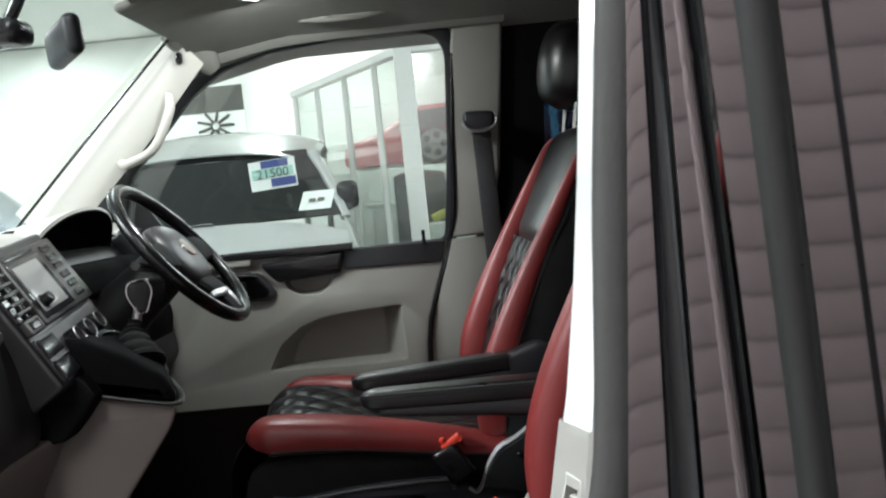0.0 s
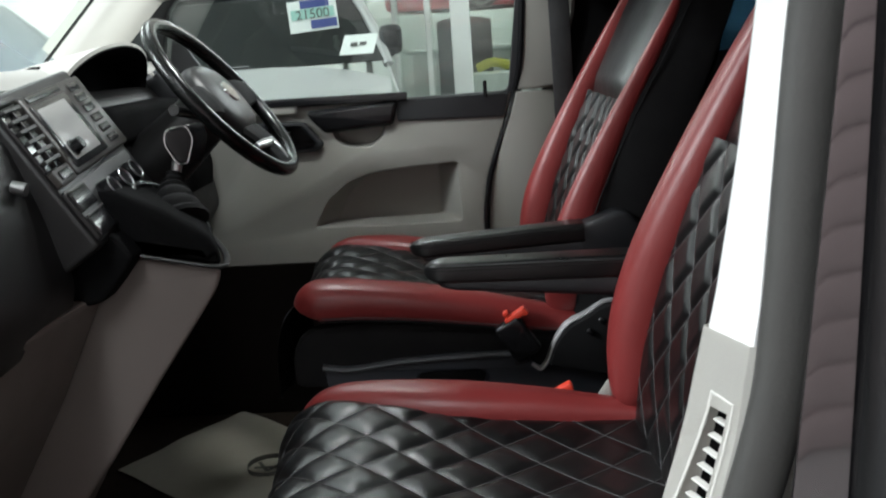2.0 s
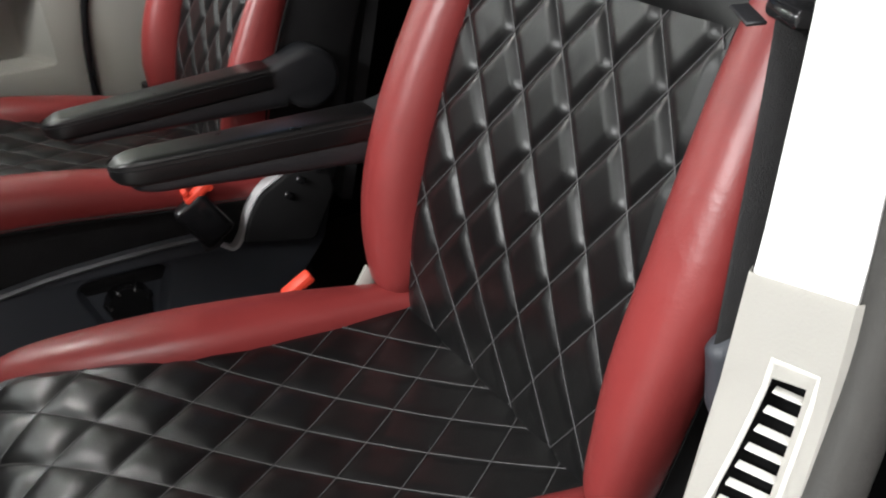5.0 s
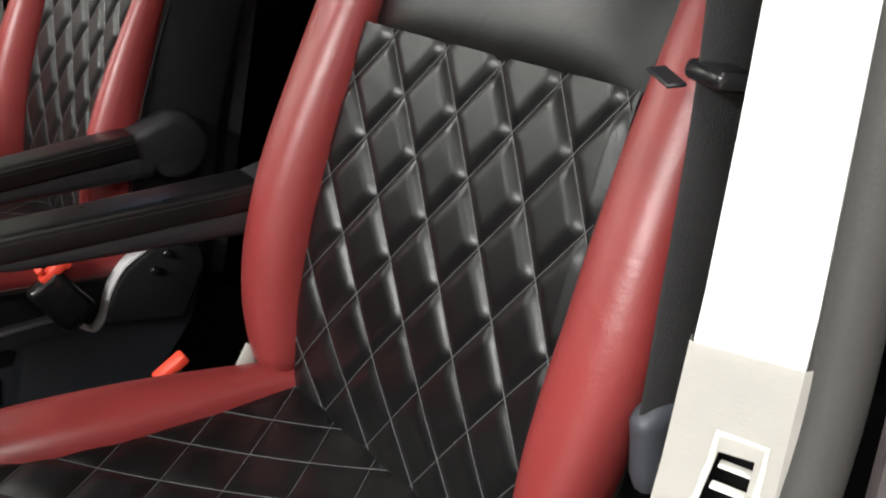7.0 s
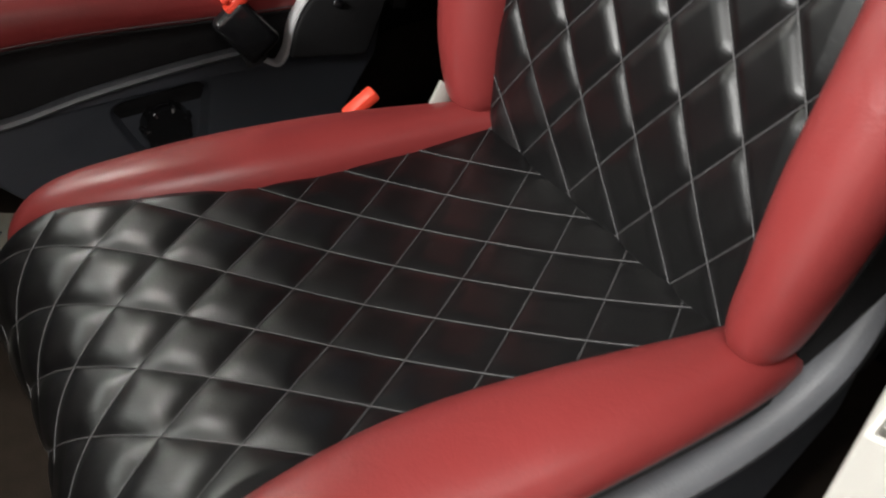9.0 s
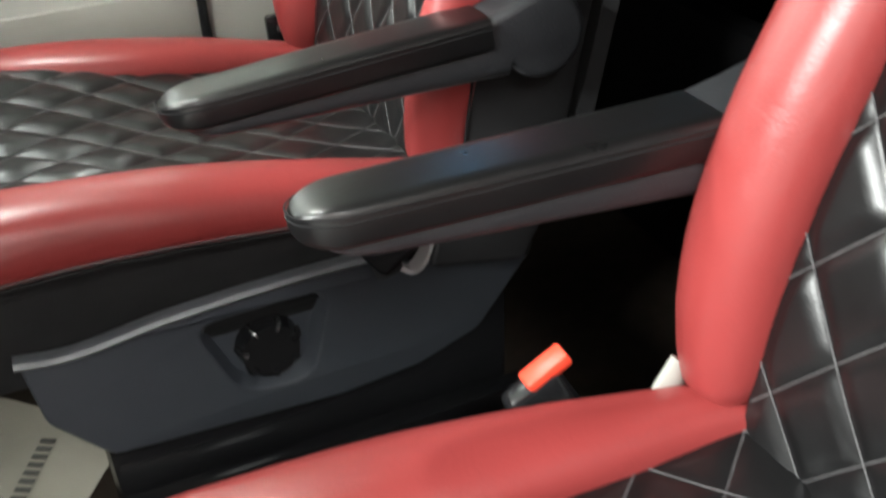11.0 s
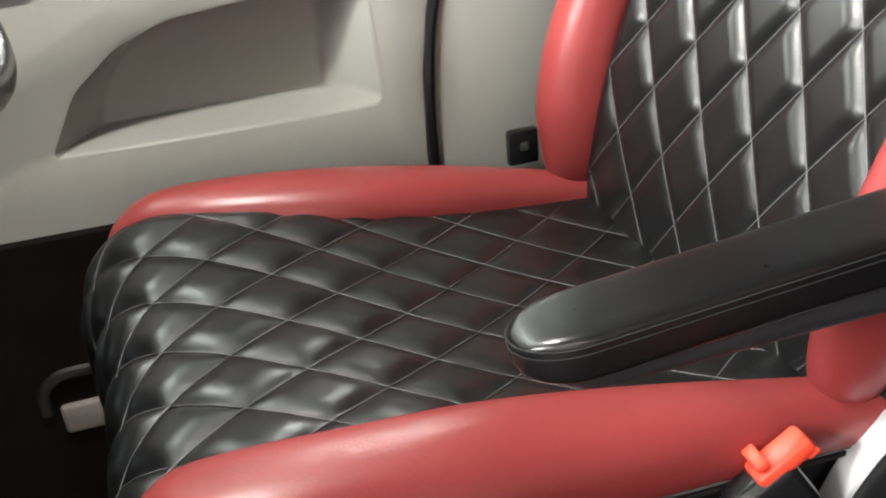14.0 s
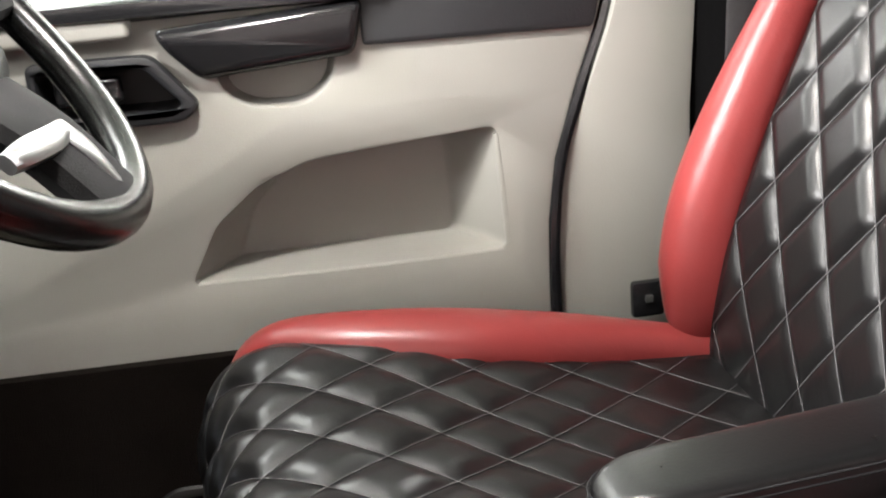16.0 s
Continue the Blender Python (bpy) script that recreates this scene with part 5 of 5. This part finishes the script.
for sg in (1, -1):
    part("van_side", grid(lambda u, v: (sg * (0.94 - 0.22 * max(0, v - 0.55) / 0.45), interp(0.3 + 1.55 * v, [0.3, 0.9, 1.38, 1.86], [3.52, 3.55, 4.18, 4.68]) * (1 - u) + 7.5 * u, 0.3 + 1.55 * v), 10, 14, 0.01), M_SILVER, pv_, "silver van side")
    part("screen_pillar", sweep(smooth_path([(sg * 0.860, 4.22, 1.40), (sg * 0.785, 4.42, 1.62), (sg * 0.685, 4.60, 1.82)], 14), [(0.03, 0.022)] * 14, (1, 0, 0), 10), M_SILVER, pv_)
    mr_ = part("door_mirror", box((sg * 0.885, 4.34, 1.535), (0.13, 0.09, 0.17), 0.04, 4), M_GLOSS_BLACK, pv_, "black door mirror")
    part("mirror_stem", box((sg * 0.850, 4.36, 1.46), (0.10, 0.05, 0.04), 0.01), M_GLOSS_BLACK, mr_)
    part("headlight", sweep(smooth_path([(sg * 0.62, 3.37, 0.90), (sg * 0.74, 3.42, 0.92), (sg * 0.87, 3.52, 0.97)], 12), [(0.02, 0.075)] * 12, (0, 1, 0), 12), M_CHROME, pv_, "clear headlight")
part("wiper", cyl((-0.6, 4.10, 1.425), (0.1, 4.10, 1.44), 0.01, n=8), M_GLOSS_BLACK, pv_, "black wiper arm")
card = thing("price_card", "white price card with blue print behind a windscreen", "sign")


def on_card(name, x, z, w, h, d, material, label=""):
    bm = box((x * 0.8, z * 0.8, d), (w * 0.8, h * 0.8, 0.003))
    bmesh.ops.transform(bm, matrix=Matrix.Translation((-1.112, 4.270, 1.695)) @ pose(0, 0, 0, 78, -4, 6), verts=bm.verts[:])
    return part(name, bm, material, card, label, smooth=False)


on_card("card", 0, 0, 0.34, 0.22, 0, M_SIGN)
on_card("card_header", 0.02, 0.078, 0.20, 0.055, 0.004, M_SIGN_BLUE, "blue printed band")
on_card("card_panel", 0.0, 0.012, 0.30, 0.07, 0.004, M_SIGN_GREEN, "pale green printed band")
on_card("card_footer", 0.07, -0.065, 0.18, 0.06, 0.004, M_SIGN_BLUE, "blue printed corner")
txt = bpy.data.curves.new("price_text", "FONT")
txt.body, txt.size, txt.extrude, txt.align_x = "21500", 0.076, 0.001, "CENTER"
txt.materials.append(M_INK)
tob = new("price_text", txt)
tob.parent = card
tob.matrix_world = Matrix.Translation((-1.112, 4.270, 1.695)) @ pose(0, 0, 0, 78, -4, 6) @ pose(0, -0.02, 0.007)
sheet2 = thing("paper_sheet", "white printed sheet on the dashboard", "paper")
part("sheet", box((-0.855, 4.160, 1.520), (0.20, 0.14, 0.003), 0, m=pose(0, 0, 0, 48, 0, -16)), M_SIGN, sheet2)
part("print_bar", box((-0.830, 4.148, 1.523), (0.04, 0.025, 0.003), 0, m=pose(0, 0, 0, 48, 0, -16)), M_INK, sheet2)
part("print_bar", box((-0.880, 4.148, 1.521), (0.04, 0.025, 0.003), 0, m=pose(0, 0, 0, 48, 0, -16)), M_INK, sheet2)

# glazed office partition
off = thing("glazed_partition", "white framed glass office partition", "partition", kind="structure")


def bar(a, b, w, d=0.06, name="frame_bar"):
    a, b = Vector(a), Vector(b)
    m = (b - a).to_track_quat("Z", "Y").to_matrix().to_4x4()
    return part(name, box((a + b) / 2, (w, d, (b - a).length), 0.006, 1, m), M_FRAME_WHITE, off, smooth=False)


C0, C1, C2 = Vector((-0.33, 5.5, 0)), Vector((-1.45, 7.6, 0)), Vector((2.6, 5.5, 0))
up = Vector((0, 0, 1))
bar(C0, C0 + up * 2.55, 0.13, 0.13, "corner_post")
for f in (0.22, 0.48, 0.75, 1.0):
    p = C0.lerp(C1, f)
    bar(p, p + up * 2.5, 0.045)
for f in (0.35, 0.7, 1.0):
    p = C0.lerp(C2, f)
    bar(p, p + up * 2.5, 0.06)
for z, w in ((2.52, 0.09), (1.05, 0.05), (0.05, 0.10)):
    bar(C0 + up * z, C1 + up * z, w), bar(C0 + up * z, C2 + up * z, w)
bar(C0 + up * 3.0, C1 + up * 3.0, 0.9, 0.05, "upper_panel"), bar(C0 + up * 3.0, C2 + up * 3.0, 0.9, 0.05, "upper_panel")
for e in (C1, C2):
    m = (e - C0).normalized()
    q = bmesh.new()
    vs = [q.verts.new(p) for p in (C0 + up * 0.1, e + up * 0.1, e + up * 2.48, C0 + up * 2.48)]
    q.faces.new(vs)
    part("glass_pane", q, M_PANE, off, "clear glass pane", smooth=False).visible_shadow = False
desk = thing("office_counter", "low white counter behind the glass", "counter")
part("counter_body", box((0.6, 7.4, 0.70), (2.8, 0.5, 1.4), 0.02), M_WALL, desk)
part("counter_top", box((0.6, 7.4, 1.42), (2.9, 0.6, 0.04), 0.01), M_SIGN, desk)
chair = thing("office_chair", "dark office chair behind the glass", "chair")
part("chair_back", sweep(smooth_path([(-0.33, 6.35, 0.95), (-0.33, 6.40, 1.25), (-0.33, 6.42, 1.58), (-0.33, 6.43, 1.68)], 16), [(0.21 * t, 0.04) for t in taper(16, 0.1, 0.2)], (1, 0, 0), 16, 3), M_SEAT_CLOTH, chair)
part("chair_seat", box((-0.33, 6.15, 0.82), (0.44, 0.42, 0.08), 0.03, 3), M_SEAT_CLOTH, chair)
part("chair_column", cyl((-0.33, 6.15, 0.08), (-0.33, 6.15, 0.8), 0.03), M_GLOSS_BLACK, chair)
for k in range(5):
    w = k * 1.2566
    part("chair_foot", cyl((-0.33, 6.15, 0.1), (-0.33 + 0.28 * math.cos(w), 6.15 + 0.28 * math.sin(w), 0.03), 0.02, n=8), M_GLOSS_BLACK, chair)
cloth = thing("folded_cloth", "bright yellow folded cloth on a box", "cloth")
part("cloth_fold", sweep(smooth_path([(-0.24, 5.95, 1.29), (-0.12, 5.95, 1.33), (0.02, 5.95, 1.29)], 10), [(0.05, 0.035)] * 10, (0, 1, 0), 10), M_YELLOW, cloth)
part("box_under", box((-0.08, 5.97, 0.63), (0.4, 0.35, 1.26), 0.02), M_WALL, cloth)
rc = thing("red_car", "red car standing beyond the glass office", "car")
part("car_body", prism(rounded([(-1.12, 1.80), (-1.10, 2.02), (-0.75, 2.12), (-0.35, 2.36), (0.9, 2.38), (1.6, 2.10), (2.2, 2.05), (2.2, 1.80)], 0.08, 5), lambda a, b, d: (a, 8.15 + d, b), 0.7, bev=0.06, seg=3), M_CAR_RED, rc, "glossy red bodywork")
part("car_window", prism(rounded([(-0.58, 2.14), (-0.30, 2.31), (0.8, 2.33), (1.4, 2.13)], 0.03), lambda a, b, d: (a, 8.143 + d, b), 0.01), M_DARK_GLASS, rc, "dark side window")
for wx in (-0.20, 1.65):
    wb = part("wheel", cyl((wx, 8.12, 1.96), (wx, 8.3, 1.96), 0.19, n=28), M_GLOSS_BLACK, rc, "black tyre")
    part("wheel_rim", cyl((wx, 8.105, 1.96), (wx, 8.125, 1.96), 0.15, n=24), M_SILVER_TRIM, wb, "silver wheel rim")
    for k in range(5):
        w = k * 1.2566
        part("rim_slot", cyl((wx + 0.09 * math.cos(w), 8.095, 1.96 + 0.09 * math.sin(w)), (wx + 0.09 * math.cos(w), 8.11, 1.96 + 0.09 * math.sin(w)), 0.035, n=10), M_DARK_PLASTIC, wb)
part("car_ramp", box((0.7, 8.5, 0.88), (4.0, 0.9, 1.76), 0.02), M_WALL, rc, "white display plinth")
po = thing("wall_poster", "black and white poster of a car wheel", "poster")
part("poster_sheet", box((-2.57, 8.90, 2.56), (0.75, 0.02, 0.62)), M_SIGN, po, smooth=False)
part("poster_dark", box((-2.57, 8.885, 2.70), (0.74, 0.01, 0.27)), M_INK, po, "dark upper half", smooth=False)
for i in range(9):
    w = i * math.pi / 4.5
    part("poster_spoke", cyl((-2.52 + 0.04 * math.cos(w), 8.884, 2.42 + 0.04 * math.sin(w)), (-2.52 + 0.20 * math.cos(w), 8.884, 2.42 + 0.16 * math.sin(w)), 0.016, n=6), M_INK, po)

# second parked car seen through the windscreen
bc = thing("parked_car", "pale blue-grey parked car beyond the windscreen", "car", loc=(-3.05, 3.0, 0.12))
part("car_shell", sweep(smooth_path([(-1.8, 0, 0.9), (-1.0, 0, 1.0), (-0.55, 0, 1.35), (0.1, 0, 1.45), (0.7, 0, 1.0), (1.0, 0, 0.6)], 30), [(0.80 * t, 0.5 * t) for t in taper(30, 0.2, 0.2)], (0, 1, 0), 24, 3), M_CAR_BLUE, bc, "pale blue bodywork")
part("car_windscreen", grid(lambda u, v: (0.72 - 0.42 * u, (2 * v - 1) * 0.6, 1.52 + 0.32 * u - 0.04 * (2 * v - 1) ** 2), 6, 10, 0.01), M_DARK_GLASS, bc, "dark windscreen")
part("car_card", box((0.60, 0.1, 1.66), (0.004, 0.22, 0.14), 0, m=pose(0, 0, 0, 0, -50, 0)), M_SIGN_BLUE, bc, "blue price card")
